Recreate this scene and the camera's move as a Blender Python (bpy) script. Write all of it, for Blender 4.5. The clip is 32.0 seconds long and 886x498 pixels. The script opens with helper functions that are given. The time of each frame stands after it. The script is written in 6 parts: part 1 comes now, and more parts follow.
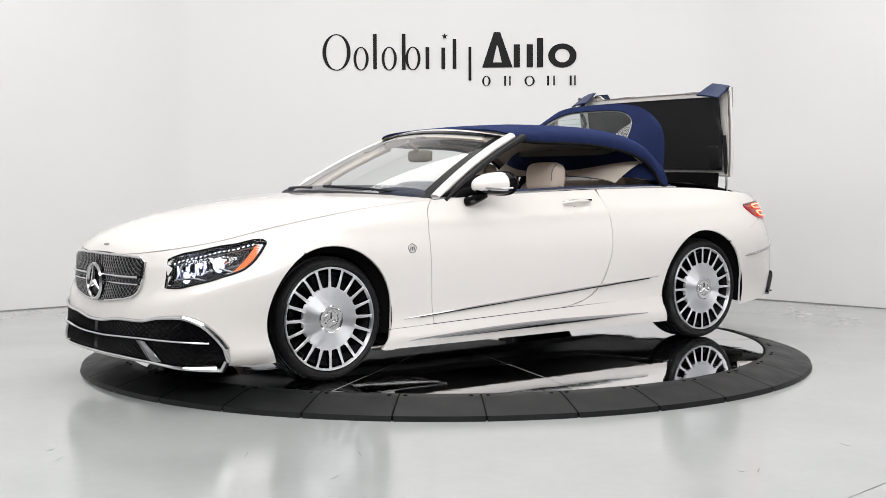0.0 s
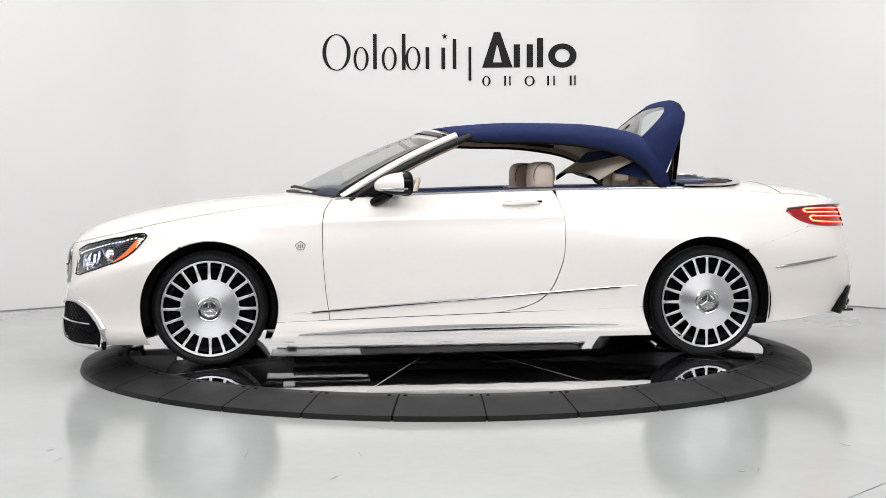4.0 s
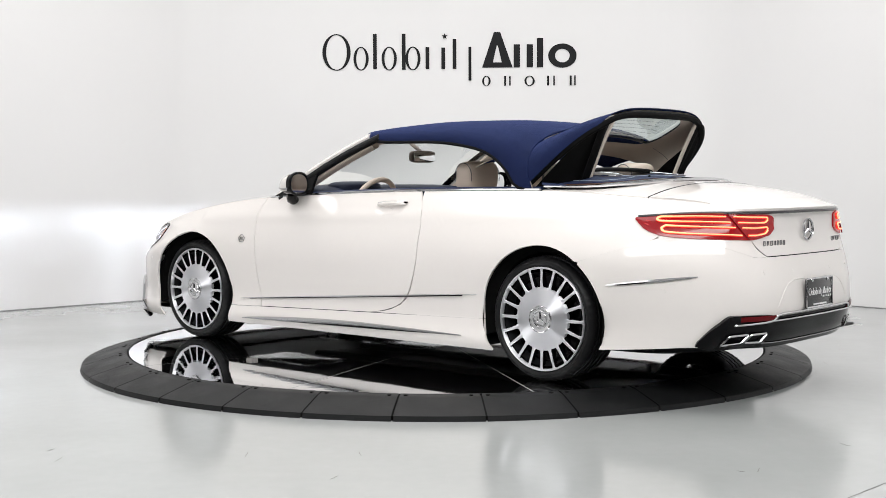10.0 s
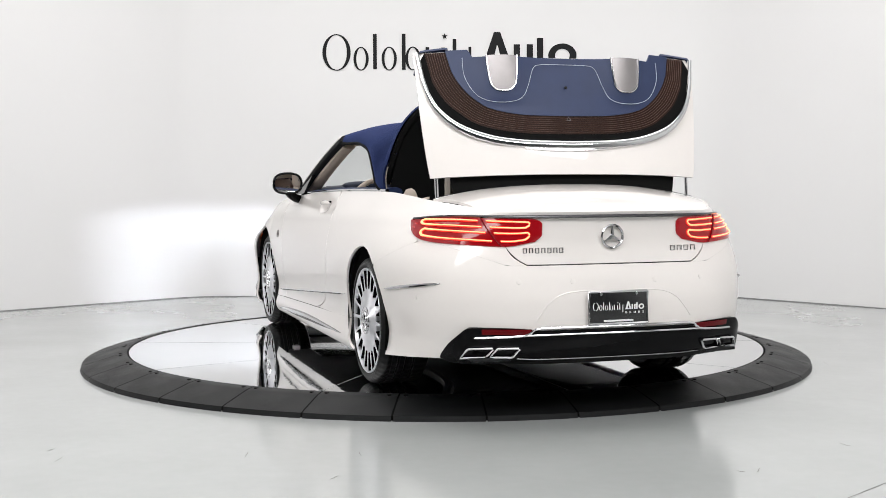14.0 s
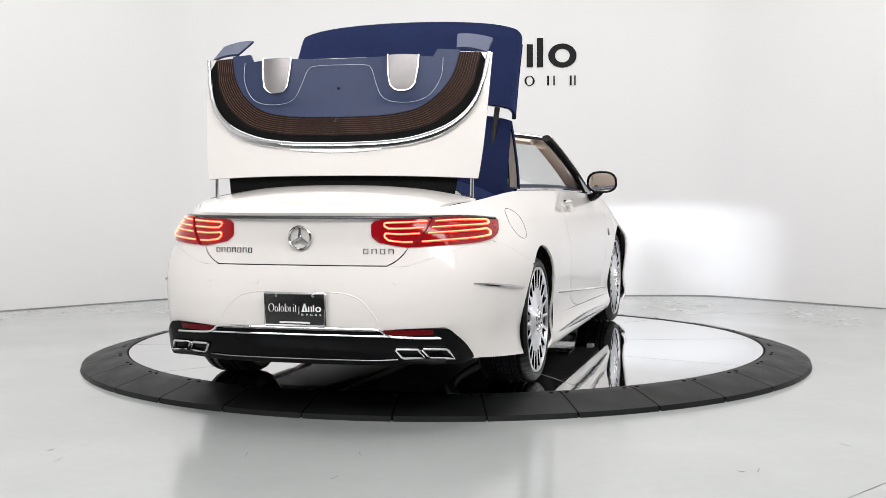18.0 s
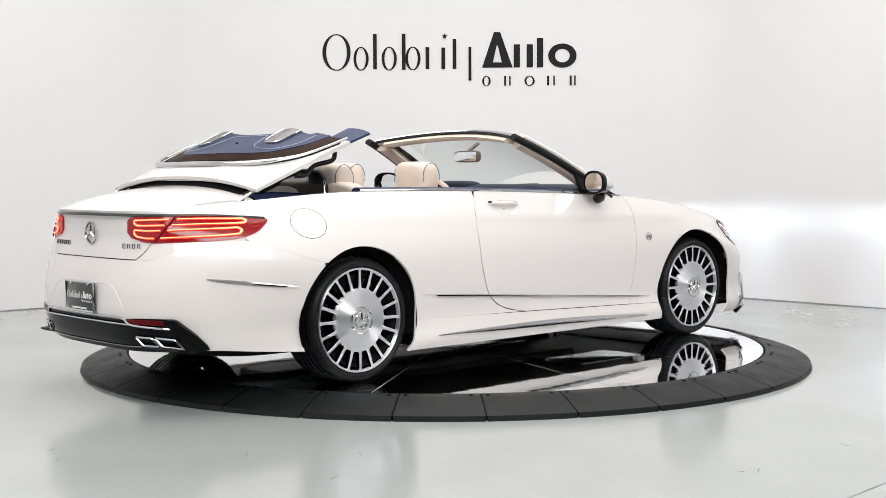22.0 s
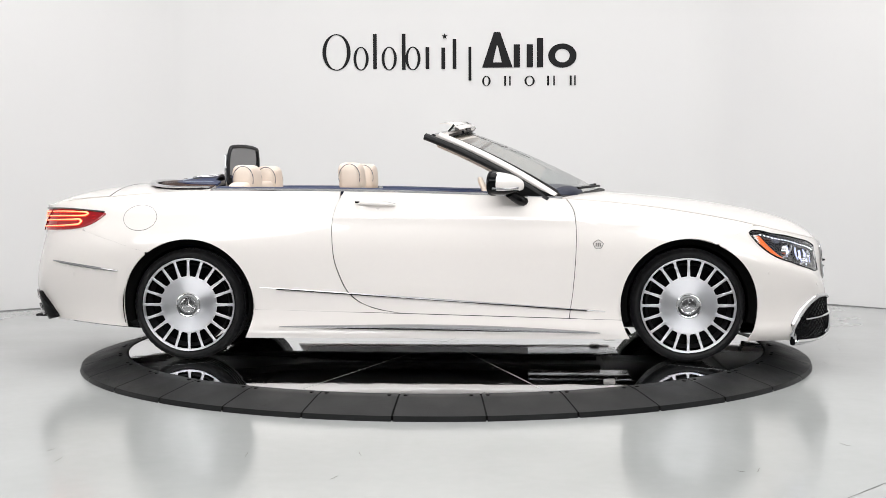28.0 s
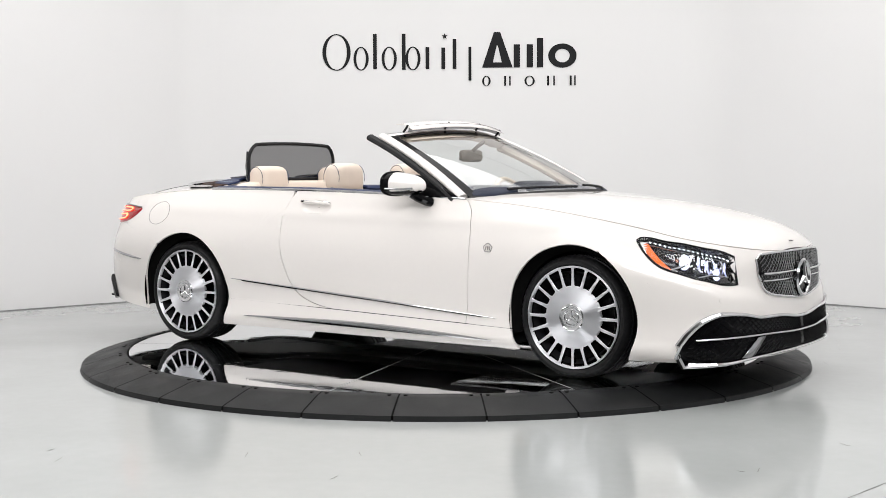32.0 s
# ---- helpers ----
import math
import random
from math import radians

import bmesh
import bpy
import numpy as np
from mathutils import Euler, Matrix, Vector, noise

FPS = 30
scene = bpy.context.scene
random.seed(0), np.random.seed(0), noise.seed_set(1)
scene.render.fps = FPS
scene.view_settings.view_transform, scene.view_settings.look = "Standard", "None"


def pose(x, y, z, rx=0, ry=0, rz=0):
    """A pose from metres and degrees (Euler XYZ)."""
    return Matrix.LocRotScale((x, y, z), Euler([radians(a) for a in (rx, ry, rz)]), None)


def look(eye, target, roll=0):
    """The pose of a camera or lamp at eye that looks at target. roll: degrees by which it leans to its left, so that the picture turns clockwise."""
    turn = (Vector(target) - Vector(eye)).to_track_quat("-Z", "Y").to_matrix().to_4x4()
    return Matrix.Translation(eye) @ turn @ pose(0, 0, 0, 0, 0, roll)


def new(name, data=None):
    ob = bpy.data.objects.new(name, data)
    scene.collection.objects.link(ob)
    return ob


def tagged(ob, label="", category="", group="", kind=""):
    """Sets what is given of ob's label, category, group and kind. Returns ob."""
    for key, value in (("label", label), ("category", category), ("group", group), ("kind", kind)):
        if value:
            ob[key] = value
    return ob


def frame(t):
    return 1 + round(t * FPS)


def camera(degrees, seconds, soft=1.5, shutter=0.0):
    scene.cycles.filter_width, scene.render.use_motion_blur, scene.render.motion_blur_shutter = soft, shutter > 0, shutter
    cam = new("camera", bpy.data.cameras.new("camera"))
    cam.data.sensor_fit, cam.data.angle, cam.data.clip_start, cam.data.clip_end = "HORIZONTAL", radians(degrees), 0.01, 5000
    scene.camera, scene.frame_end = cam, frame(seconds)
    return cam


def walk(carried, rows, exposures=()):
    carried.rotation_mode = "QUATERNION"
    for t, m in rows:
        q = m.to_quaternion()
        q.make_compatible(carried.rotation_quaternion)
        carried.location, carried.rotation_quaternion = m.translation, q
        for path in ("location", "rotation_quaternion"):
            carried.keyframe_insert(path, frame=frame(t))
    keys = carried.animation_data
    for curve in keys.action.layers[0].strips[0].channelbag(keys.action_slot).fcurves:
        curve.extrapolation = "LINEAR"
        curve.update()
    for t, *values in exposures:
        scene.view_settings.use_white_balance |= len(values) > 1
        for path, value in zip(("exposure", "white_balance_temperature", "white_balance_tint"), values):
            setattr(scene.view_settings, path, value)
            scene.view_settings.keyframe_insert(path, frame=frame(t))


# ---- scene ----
cam = camera(38.42, 32.0, soft=0.5)
EYE = (0.0, -8.352, 1.1687)
walk(cam, [(0.0, look(EYE, (-0.00198, -7.35358, 1.11251), -0.241)), (32.0, look(EYE, (-0.00198, -7.35358, 1.11251), -0.241))],
     exposures=[(0.0, 0.0), (32.0, 0.0)])
scene.view_settings.exposure = 0.0

TABLE_Z, CAR_Z = 0.086, 0.062
# heading of the car's nose, degrees, by time
TURN = [(0, 217.3), (1, 209.6), (2, 201.6), (3, 193.9), (5.5, 174.84), (7, 162.97), (8, 154.7), (9, 146.74),
        (10, 138.6), (11, 130.66), (12, 123.05), (13, 115.53), (14.5, 103.9), (16.8, 84.24), (18, 74.5), (19, 66.6),
        (20, 59.2), (21, 51.4), (22, 43.27), (23, 34.9), (25, 19.4), (28, -3.55), (29, -11.4), (30, -19.2), (32, -35.1)]

# ---- light ----
world = bpy.data.worlds.new("room_air")
world.use_nodes = True
world.node_tree.nodes["Background"].inputs["Color"].default_value = (0.9, 0.95, 1.0, 1)
world.node_tree.nodes["Background"].inputs["Strength"].default_value = 0.25
scene.world = world


def softbox(x, y, z, tx, ty, tz, sx, sy, watts, color=(1, 1, 1)):
    d = bpy.data.lights.new("unseen_softbox", "AREA")
    d.shape, d.size, d.size_y, d.energy, d.color = "RECTANGLE", sx, sy, watts, color
    ob = new("unseen_softbox", d)
    ob.matrix_world = look((x, y, z), (tx, ty, tz))
    return ob


# stands in for the room's unseen overhead light
softbox(0.0, -0.3, 4.85, 0.0, -0.29, 0, 8.0, 5.0, 318, (1.0, 0.98, 0.968))
# added fill with no fixture: brightens the back wall and the car's near side
softbox(0.0, -6.4, 4.55, 0.0, 3.8, 1.3, 11.0, 2.0, 605, (0.985, 0.985, 0.985))


# ---- materials ----
def mat(name, color, rough=0.5, metal=0.0, coat=0.0, ior=1.5, vary=0.06, scale=8.0, bump=0.0, fine=120.0, grain=0.0,
        spec=0.5, coat_rough=0.03, trans=0.0, emit=None, power=0.0, rough_vary=0.0, sheen=0.0, fresh=True):
    """A procedural surface: colour broken up at two scales, roughness that wanders, and a fine relief."""
    m = bpy.data.materials.new(name)
    m.use_nodes = True
    t = m.node_tree
    n, ln = t.nodes, t.links
    b = n["Principled BSDF"]
    b.inputs["Roughness"].default_value = rough
    b.inputs["Metallic"].default_value = metal
    b.inputs["Coat Weight"].default_value = coat
    b.inputs["Coat Roughness"].default_value = coat_rough
    b.inputs["IOR"].default_value = ior
    b.inputs["Specular IOR Level"].default_value = spec
    b.inputs["Transmission Weight"].default_value = trans
    b.inputs["Sheen Weight"].default_value = sheen
    if emit:
        b.inputs["Emission Color"].default_value = (*emit, 1)
        b.inputs["Emission Strength"].default_value = power
    tc = n.new("ShaderNodeTexCoord")
    big = n.new("ShaderNodeTexNoise")
    big.inputs["Scale"].default_value = scale
    big.inputs["Detail"].default_value = 5
    small = n.new("ShaderNodeTexNoise")
    small.inputs["Scale"].default_value = fine
    small.inputs["Detail"].default_value = 3
    for q in (big, small):
        ln.new(tc.outputs["Object"], q.inputs["Vector"])
    mix = n.new("ShaderNodeMix")
    mix.data_type = "RGBA"
    lo = [max(0, c * (1 - vary)) for c in color]
    hi = [min(1, c * (1 + vary)) for c in color]
    mix.inputs["A"].default_value, mix.inputs["B"].default_value = (*lo, 1), (*hi, 1)
    add = n.new("ShaderNodeMath")
    add.operation = "MULTIPLY_ADD"
    add.inputs[1].default_value = grain
    ln.new(small.outputs["Fac"], add.inputs[0])
    ln.new(big.outputs["Fac"], add.inputs[2])
    ln.new(add.outputs[0], mix.inputs["Factor"])
    ln.new(mix.outputs["Result"], b.inputs["Base Color"])
    if rough_vary:
        mr = n.new("ShaderNodeMapRange")
        mr.inputs["To Min"].default_value, mr.inputs["To Max"].default_value = max(0, rough - rough_vary), min(1, rough + rough_vary)
        ln.new(big.outputs["Fac"], mr.inputs["Value"])
        ln.new(mr.outputs["Result"], b.inputs["Roughness"])
    if bump:
        bp = n.new("ShaderNodeBump")
        bp.inputs["Strength"].default_value = bump
        bp.inputs["Distance"].default_value = 0.002
        ln.new(small.outputs["Fac"], bp.inputs["Height"])
        ln.new(bp.outputs["Normal"], b.inputs["Normal"])
    return m


WALL = mat("white_wall_paint", (0.685, 0.68, 0.68), 0.7, vary=0.02, scale=0.8, bump=0.08, fine=60)
CEIL = mat("ceiling_paint", (0.7, 0.7, 0.7), 0.8, vary=0.02, scale=0.8)
# grey of the unseen south wall, set dark for what the chrome mirrors
DUSK = mat("unseen_wall_grey", (0.15, 0.15, 0.155), 0.7, vary=0.05, scale=0.8)
EPOXY = mat("grey_epoxy_floor", (0.36, 0.372, 0.368), 0.15, vary=0.10, scale=0.9, fine=14, grain=0.35, rough_vary=0.08, ior=1.6)
JOINT = mat("wall_foot_joint", (0.20, 0.20, 0.20), 0.7, vary=0.3)
SCUFF = mat("dark_scuff", (0.09, 0.09, 0.085), 0.6, vary=0.2)
RINGB = mat("black_rubber_ring", (0.0062, 0.0065, 0.0068), 0.46, vary=0.7, scale=5, fine=160, grain=0.5, bump=0.35, rough_vary=0.16, spec=0.16)
DISC = mat("mirror_disc", (0.78, 0.79, 0.80), 0.03, metal=1.0, vary=0.04, scale=4, fine=8.0, bump=0.22)
SEAM = mat("disc_seam", (0.42, 0.42, 0.42), 0.5, metal=0.3)
PAINT = mat("pearl_white_paint", (0.71, 0.672, 0.645), 0.38, vary=0.012, scale=40, coat=1.0, ior=1.5, coat_rough=0.025)
GAP = mat("dark_panel_gap", (0.004, 0.004, 0.004), 0.8, spec=0.1)
BLACKP = mat("gloss_black_trim", (0.003, 0.003, 0.0035), 0.06, spec=0.1)
BLACKM = mat("matte_black_plastic", (0.008, 0.008, 0.009), 0.55, vary=0.2, bump=0.1, spec=0.25)
CHROME = mat("polished_chrome", (0.62, 0.62, 0.63), 0.07, metal=1.0, vary=0.03)
SATIN = mat("satin_silver", (0.24, 0.225, 0.225), 0.4, metal=1.0, vary=0.05, scale=30)
RIM = mat("machined_alloy", (0.76, 0.76, 0.79), 0.5, metal=1.0, vary=0.02, scale=30)
radial = RIM.node_tree.nodes.new("ShaderNodeTangent")
radial.direction_type, radial.axis = "RADIAL", "Y"
RIM.node_tree.nodes["Principled BSDF"].inputs["Anisotropic"].default_value = 0.95
RIM.node_tree.nodes["Principled BSDF"].inputs["Anisotropic Rotation"].default_value = 0.25
RIM.node_tree.links.new(radial.outputs[0], RIM.node_tree.nodes["Principled BSDF"].inputs["Tangent"])
WELL = mat("wheel_well_felt", (0.004, 0.004, 0.004), 0.9, vary=0.2, spec=0.02)
DASHTOP = mat("dark_navy_dash", (0.009, 0.013, 0.030), 0.5, vary=0.15, bump=0.3, fine=220, spec=0.25)
RUBBER = mat("tyre_rubber", (0.006, 0.006, 0.0065), 0.42, vary=0.25, scale=14, bump=0.2, fine=300, spec=0.2)
SMOKE = mat("smoked_chrome", (0.10, 0.10, 0.105), 0.1, metal=1.0, vary=0.05)
DARKCHROME = mat("dark_chrome", (0.30, 0.30, 0.31), 0.12, metal=1.0, vary=0.05)
# darker copy of polished_chrome: the dark reflections are put into its colour
MIDCHROME = mat("shaded_chrome", (0.42, 0.42, 0.43), 0.1, metal=1.0, vary=0.05)
INK = mat("black_sign_ink", (0.010, 0.010, 0.011), 0.6, spec=0.15)
CANVAS = mat("navy_canvas", (0.0042, 0.0082, 0.034), 0.9, sheen=0.22, vary=0.25, scale=6, bump=0.6, fine=900, grain=0.5, spec=0.15)
CANVAS.node_tree.nodes["Principled BSDF"].inputs["Sheen Tint"].default_value = (0.08, 0.16, 0.6, 1)
folds, fold_bump = CANVAS.node_tree.nodes.new("ShaderNodeTexNoise"), CANVAS.node_tree.nodes.new("ShaderNodeBump")
folds.inputs["Scale"].default_value, folds.inputs["Detail"].default_value, folds.inputs["Distortion"].default_value = 4.5, 2.0, 0.8
fold_bump.inputs["Strength"].default_value, fold_bump.inputs["Distance"].default_value = 0.5, 0.02
CANVAS.node_tree.links.new(CANVAS.node_tree.nodes["Texture Coordinate"].outputs["Object"], folds.inputs["Vector"])
CANVAS.node_tree.links.new(folds.outputs["Fac"], fold_bump.inputs["Height"])
CANVAS.node_tree.links.new(fold_bump.outputs["Normal"], CANVAS.node_tree.nodes["Bump"].inputs["Normal"])
CREAM = mat("cream_leather", (0.69, 0.585, 0.50), 0.5, vary=0.07, scale=10, bump=0.25, fine=220)
NAVY = mat("navy_leather", (0.016, 0.027, 0.075), 0.45, vary=0.15, scale=12, bump=0.3, fine=220, spec=0.35)


def pane_mat(name, tint, gloss=1.0, veil=0.0, veil_color=(0.1, 0.1, 0.1)):
    """A thin pane: clear, with the mirror sheen of glass, or with a woven veil."""
    m = bpy.data.materials.new(name)
    m.use_nodes = True
    t = m.node_tree
    n, ln = t.nodes, t.links
    n.remove(n["Principled BSDF"])
    clear, shine, mix = n.new("ShaderNodeBsdfTransparent"), n.new("ShaderNodeBsdfGlossy"), n.new("ShaderNodeMixShader")
    lw, pw, sc = n.new("ShaderNodeLayerWeight"), n.new("ShaderNodeMath"), n.new("ShaderNodeMath")
    clear.inputs["Color"].default_value = (*tint, 1)
    shine.inputs["Roughness"].default_value = 0.02
    lw.inputs["Blend"].default_value = 0.5
    pw.operation, sc.operation = "POWER", "MULTIPLY_ADD"
    pw.inputs[1].default_value = 3.0
    sc.inputs[1].default_value, sc.inputs[2].default_value = 0.85 * gloss, 0.045 * gloss
    ln.new(lw.outputs["Facing"], pw.inputs[0])
    ln.new(pw.outputs[0], sc.inputs[0])
    ln.new(sc.outputs[0], mix.inputs[0])
    ln.new(clear.outputs[0], mix.inputs[1])
    ln.new(shine.outputs[0], mix.inputs[2])
    last = mix
    if veil:
        cloth, m2 = n.new("ShaderNodeBsdfDiffuse"), n.new("ShaderNodeMixShader")
        cloth.inputs["Color"].default_value = (*veil_color, 1)
        m2.inputs[0].default_value = veil
        ln.new(mix.outputs[0], m2.inputs[1])
        ln.new(cloth.outputs[0], m2.inputs[2])
        last = m2
    ln.new(last.outputs[0], n["Material Output"].inputs["Surface"])
    return m


GLASS = pane_mat("clear_window_glass", (0.93, 0.96, 0.95))
REARGLASS = pane_mat("tinted_rear_glass", (0.72, 0.80, 0.79))
NETTING = pane_mat("black_netting", (0.9, 0.9, 0.9), 0.1, 0.7, (0.03, 0.03, 0.032))
LAMPGLASS = pane_mat("lamp_cover_glass", (0.97, 0.98, 1.0))
LINING = mat("cream_headlining", (0.52, 0.46, 0.40), 0.8, vary=0.06, scale=9, bump=0.2, fine=400)
WOOD = mat("dark_brown_wood", (0.018, 0.008, 0.0055), 0.5, vary=0.35, scale=3, fine=60, grain=0.4, spec=0.12)
WOODLINE = mat("pale_wood_inlay", (0.06, 0.025, 0.015), 0.5, vary=0.2)
LAMPBLACK = mat("lamp_bowl", (0.02, 0.02, 0.024), 0.12, coat=0.5)
LED = mat("white_running_light", (0.9, 0.92, 1.0), 0.3, emit=(0.85, 0.90, 1.0), power=1.3)
RAY = mat("beam_core", (1, 1, 1), 0.5, emit=(0.84, 0.90, 1.0), power=130000.0)
BEAM = mat("beam_source", (0.5, 0.52, 0.62), 0.15, coat=1.0, emit=(0.66, 0.72, 1.0), power=2.2)
VANE = mat("glowing_reflector", (0.62, 0.65, 0.85), 0.12, metal=1.0, vary=0.1, emit=(0.62, 0.66, 1.0), power=0.8)
AMBER = mat("amber_lens", (0.60, 0.09, 0.012), 0.12, coat=0.7, emit=(1.0, 0.2, 0.02), power=0.35)
REDLENS = mat("red_lens", (0.12, 0.002, 0.004), 0.1, spec=0.5, emit=(1.0, 0.006, 0.02), power=0.17)
REDPANEL = mat("lit_red_panel", (0.3, 0.006, 0.008), 0.15, spec=0.4, emit=(1.0, 0.012, 0.02), power=0.22)
REDDARK = mat("red_reflector", (0.10, 0.002, 0.004), 0.2, spec=0.15)
TAILGLOW = mat("tail_light_tube", (0.9, 0.08, 0.04), 0.3, emit=(1.0, 0.018, 0.016), power=1.0)
HOTGLOW = mat("tail_light_bulb", (1.0, 0.3, 0.1), 0.3, emit=(1.0, 0.32, 0.17), power=1.8)
MIRROR = mat("mirror_glass", (0.85, 0.86, 0.87), 0.02, metal=1.0, vary=0.0)
PLATEB = mat("black_plate", (0.01, 0.01, 0.011), 0.25, coat=0.5)
PLATEW = mat("white_plate_print", (0.75, 0.75, 0.75), 0.4)
MIRRORBACK = mat("brown_mirror_shell", (0.20, 0.165, 0.14), 0.5, vary=0.08, bump=0.1)
STITCH = mat("pale_stitching", (0.45, 0.5, 0.58), 0.6)
PIPING = mat("navy_piping", (0.03, 0.035, 0.07), 0.5)


# ---- mesh helpers ----
def part(name, bm, material, parent=None, label="", smooth=True):
    """Links a bmesh, or a pair of vertices and faces, as one mesh object under its thing."""
    me = bpy.data.meshes.new(name)
    if isinstance(bm, tuple):
        me.from_pydata([tuple(map(float, v)) for v in bm[0]], [], bm[1])
        b2 = bmesh.new()
        b2.from_mesh(me)
        bmesh.ops.remove_doubles(b2, verts=b2.verts, dist=2e-5)
        bmesh.ops.recalc_face_normals(b2, faces=b2.faces)
        b2.to_mesh(me)
        b2.free()
    else:
        bmesh.ops.recalc_face_normals(bm, faces=bm.faces)
        bm.to_mesh(me)
        bm.free()
    me.materials.append(material)
    if smooth:
        me.polygons.foreach_set("use_smooth", [True] * len(me.polygons))
        me.set_sharp_from_angle(angle=radians(32))
    ob = new(name, me)
    if parent:
        ob.parent = parent
    if label:
        tagged(ob, label)
    return ob


def empty(name, label, category, m=None, kind="", group=""):
    ob = new(name)
    ob.empty_display_size = 0.1
    if m is not None:
        ob.matrix_basis = m
    return tagged(ob, label, category, group, kind)


def joined(*pairs):
    """Several vertex and face lists as one."""
    vs, fs = [], []
    for v, f in pairs:
        k = len(vs)
        vs += list(v)
        fs += [tuple(i + k for i in q) for q in f]
    return vs, fs


def grid(f, nu, nv, closed=False):
    vs = [f(i / nu, j / nv) for j in range(nv + 1) for i in range(nu + (0 if closed else 1))]
    w = nu if closed else nu + 1
    fs = []
    for j in range(nv):
        for i in range(nu):
            a, b = j * w + i, j * w + (i + 1) % w
            fs.append((a, b, b + w, a + w))
    return vs, fs


def sheet(f, nu, nv, thick=0.012):
    """A panel with folded edges: f(s, t, off) gives the point that lies off outside the surface."""
    vs, fs = grid(lambda s, t: f(s, t, 0.0), nu, nv)
    w = nu + 1
    ring = [(i / nu, 0) for i in range(nu)] + [(1, j / nv) for j in range(nv)] + [(1 - i / nu, 1) for i in range(nu)] + [(0, 1 - j / nv) for j in range(nv)]
    idx = [round(t * nv) * w + round(s * nu) for s, t in ring]
    k = len(vs)
    vs += [f(s, t, -thick) for s, t in ring]
    m = len(ring)
    fs += [(idx[i], idx[(i + 1) % m], k + (i + 1) % m, k + i) for i in range(m)]
    return vs, fs


def lathe(profile, n=48, axis="y", arc=360.0, at=(0, 0, 0)):
    """Turns a profile of (radius, along) about an axis."""
    full = arc >= 359.9
    vs, fs = [], []
    m = n if full else n + 1
    for i in range(m):
        a = radians(arc) * i / n
        for r, h in profile:
            p = {"y": (r * math.cos(a), h, r * math.sin(a)), "z": (r * math.cos(a), r * math.sin(a), h), "x": (h, r * math.cos(a), r * math.sin(a))}[axis]
            vs.append((p[0] + at[0], p[1] + at[1], p[2] + at[2]))
    k = len(profile)
    for i in range(n):
        for j in range(k - 1):
            a, b = i * k + j, ((i + 1) % m) * k + j
            fs.append((a, b, b + 1, a + 1))
    return vs, fs


def box(x, y, z, sx, sy, sz, bevel=0.0, seg=2):
    """A block round its centre, its edges rounded."""
    bm = bmesh.new()
    bmesh.ops.create_cube(bm, size=1.0, matrix=Matrix.Translation((x, y, z)) @ Matrix.Diagonal((sx, sy, sz, 1)))
    if bevel:
        bmesh.ops.bevel(bm, geom=bm.edges[:], offset=bevel, segments=seg, profile=0.5, affect="EDGES")
    return bm


def tube(points, r, n=8, flat=1.0, closed=False, up=(0, 0, 1)):
    """A round bar along points; flat squeezes it across its second axis."""
    P = [Vector(p) for p in points]
    vs, fs = [], []
    N = len(P)
    for i, p in enumerate(P):
        d = (P[(i + 1) % N] - P[i - 1]) if closed else (P[min(i + 1, N - 1)] - P[max(i - 1, 0)])
        d.normalize()
        a = d.cross(Vector(up))
        if a.length < 1e-4:
            a = d.cross(Vector((1, 0, 0)))
        a.normalize()
        b = a.cross(d)
        rr = r(i / (N - 1)) if callable(r) else r
        for k in range(n):
            q = 2 * math.pi * k / n
            vs.append(p + a * rr * math.cos(q) + b * rr * flat * math.sin(q))
    for i in range(N if closed else N - 1):
        for k in range(n):
            j = (i + 1) % N
            fs.append((i * n + k, i * n + (k + 1) % n, j * n + (k + 1) % n, j * n + k))
    if not closed:
        fs += [tuple(range(n))[::-1], tuple((N - 1) * n + k for k in range(n))]
    return vs, fs


def curve(pts, n):
    """Points on a smooth line through the given ones."""
    P = [Vector(p) for p in pts]
    out = []
    m = len(P) - 1
    for i in range(n + 1):
        s = min(i / n * m, m - 1e-6)
        k = int(s)
        u = s - k
        p0, p1, p2, p3 = P[max(k - 1, 0)], P[k], P[k + 1], P[min(k + 2, m)]
        out.append(0.5 * ((2 * p1) + (p2 - p0) * u + (2 * p0 - 5 * p1 + 4 * p2 - p3) * u * u + (3 * p1 - p0 - 3 * p2 + p3) * u ** 3))
    return out


def smooth_table(rows):
    """A smooth function through (x, value) rows, in rising x."""
    xs, ys = [float(r[0]) for r in rows], [float(r[1]) for r in rows]
    n = len(xs)
    h = [xs[i + 1] - xs[i] for i in range(n - 1)]
    d = [(ys[i + 1] - ys[i]) / h[i] for i in range(n - 1)]
    m = [d[0]] + [0.0 if d[i - 1] * d[i] <= 0 else (h[i] + h[i - 1]) / (h[i] / d[i - 1] + h[i - 1] / d[i]) for i in range(1, n - 1)] + [d[-1]]
    poly = []
    for i in range(n - 1):
        c2 = (3 * d[i] - 2 * m[i] - m[i + 1]) / h[i]
        c3 = (m[i] + m[i + 1] - 2 * d[i]) / h[i] ** 2
        poly.append((ys[i], m[i], c2, c3))

    def f(x):
        if x <= xs[0]:
            return ys[0]
        if x >= xs[-1]:
            return ys[-1]
        i = 1
        while xs[i] < x:
            i += 1
        i -= 1
        u = x - xs[i]
        a, b, c, e = poly[i]
        return a + u * (b + u * (c + u * e))
    return f


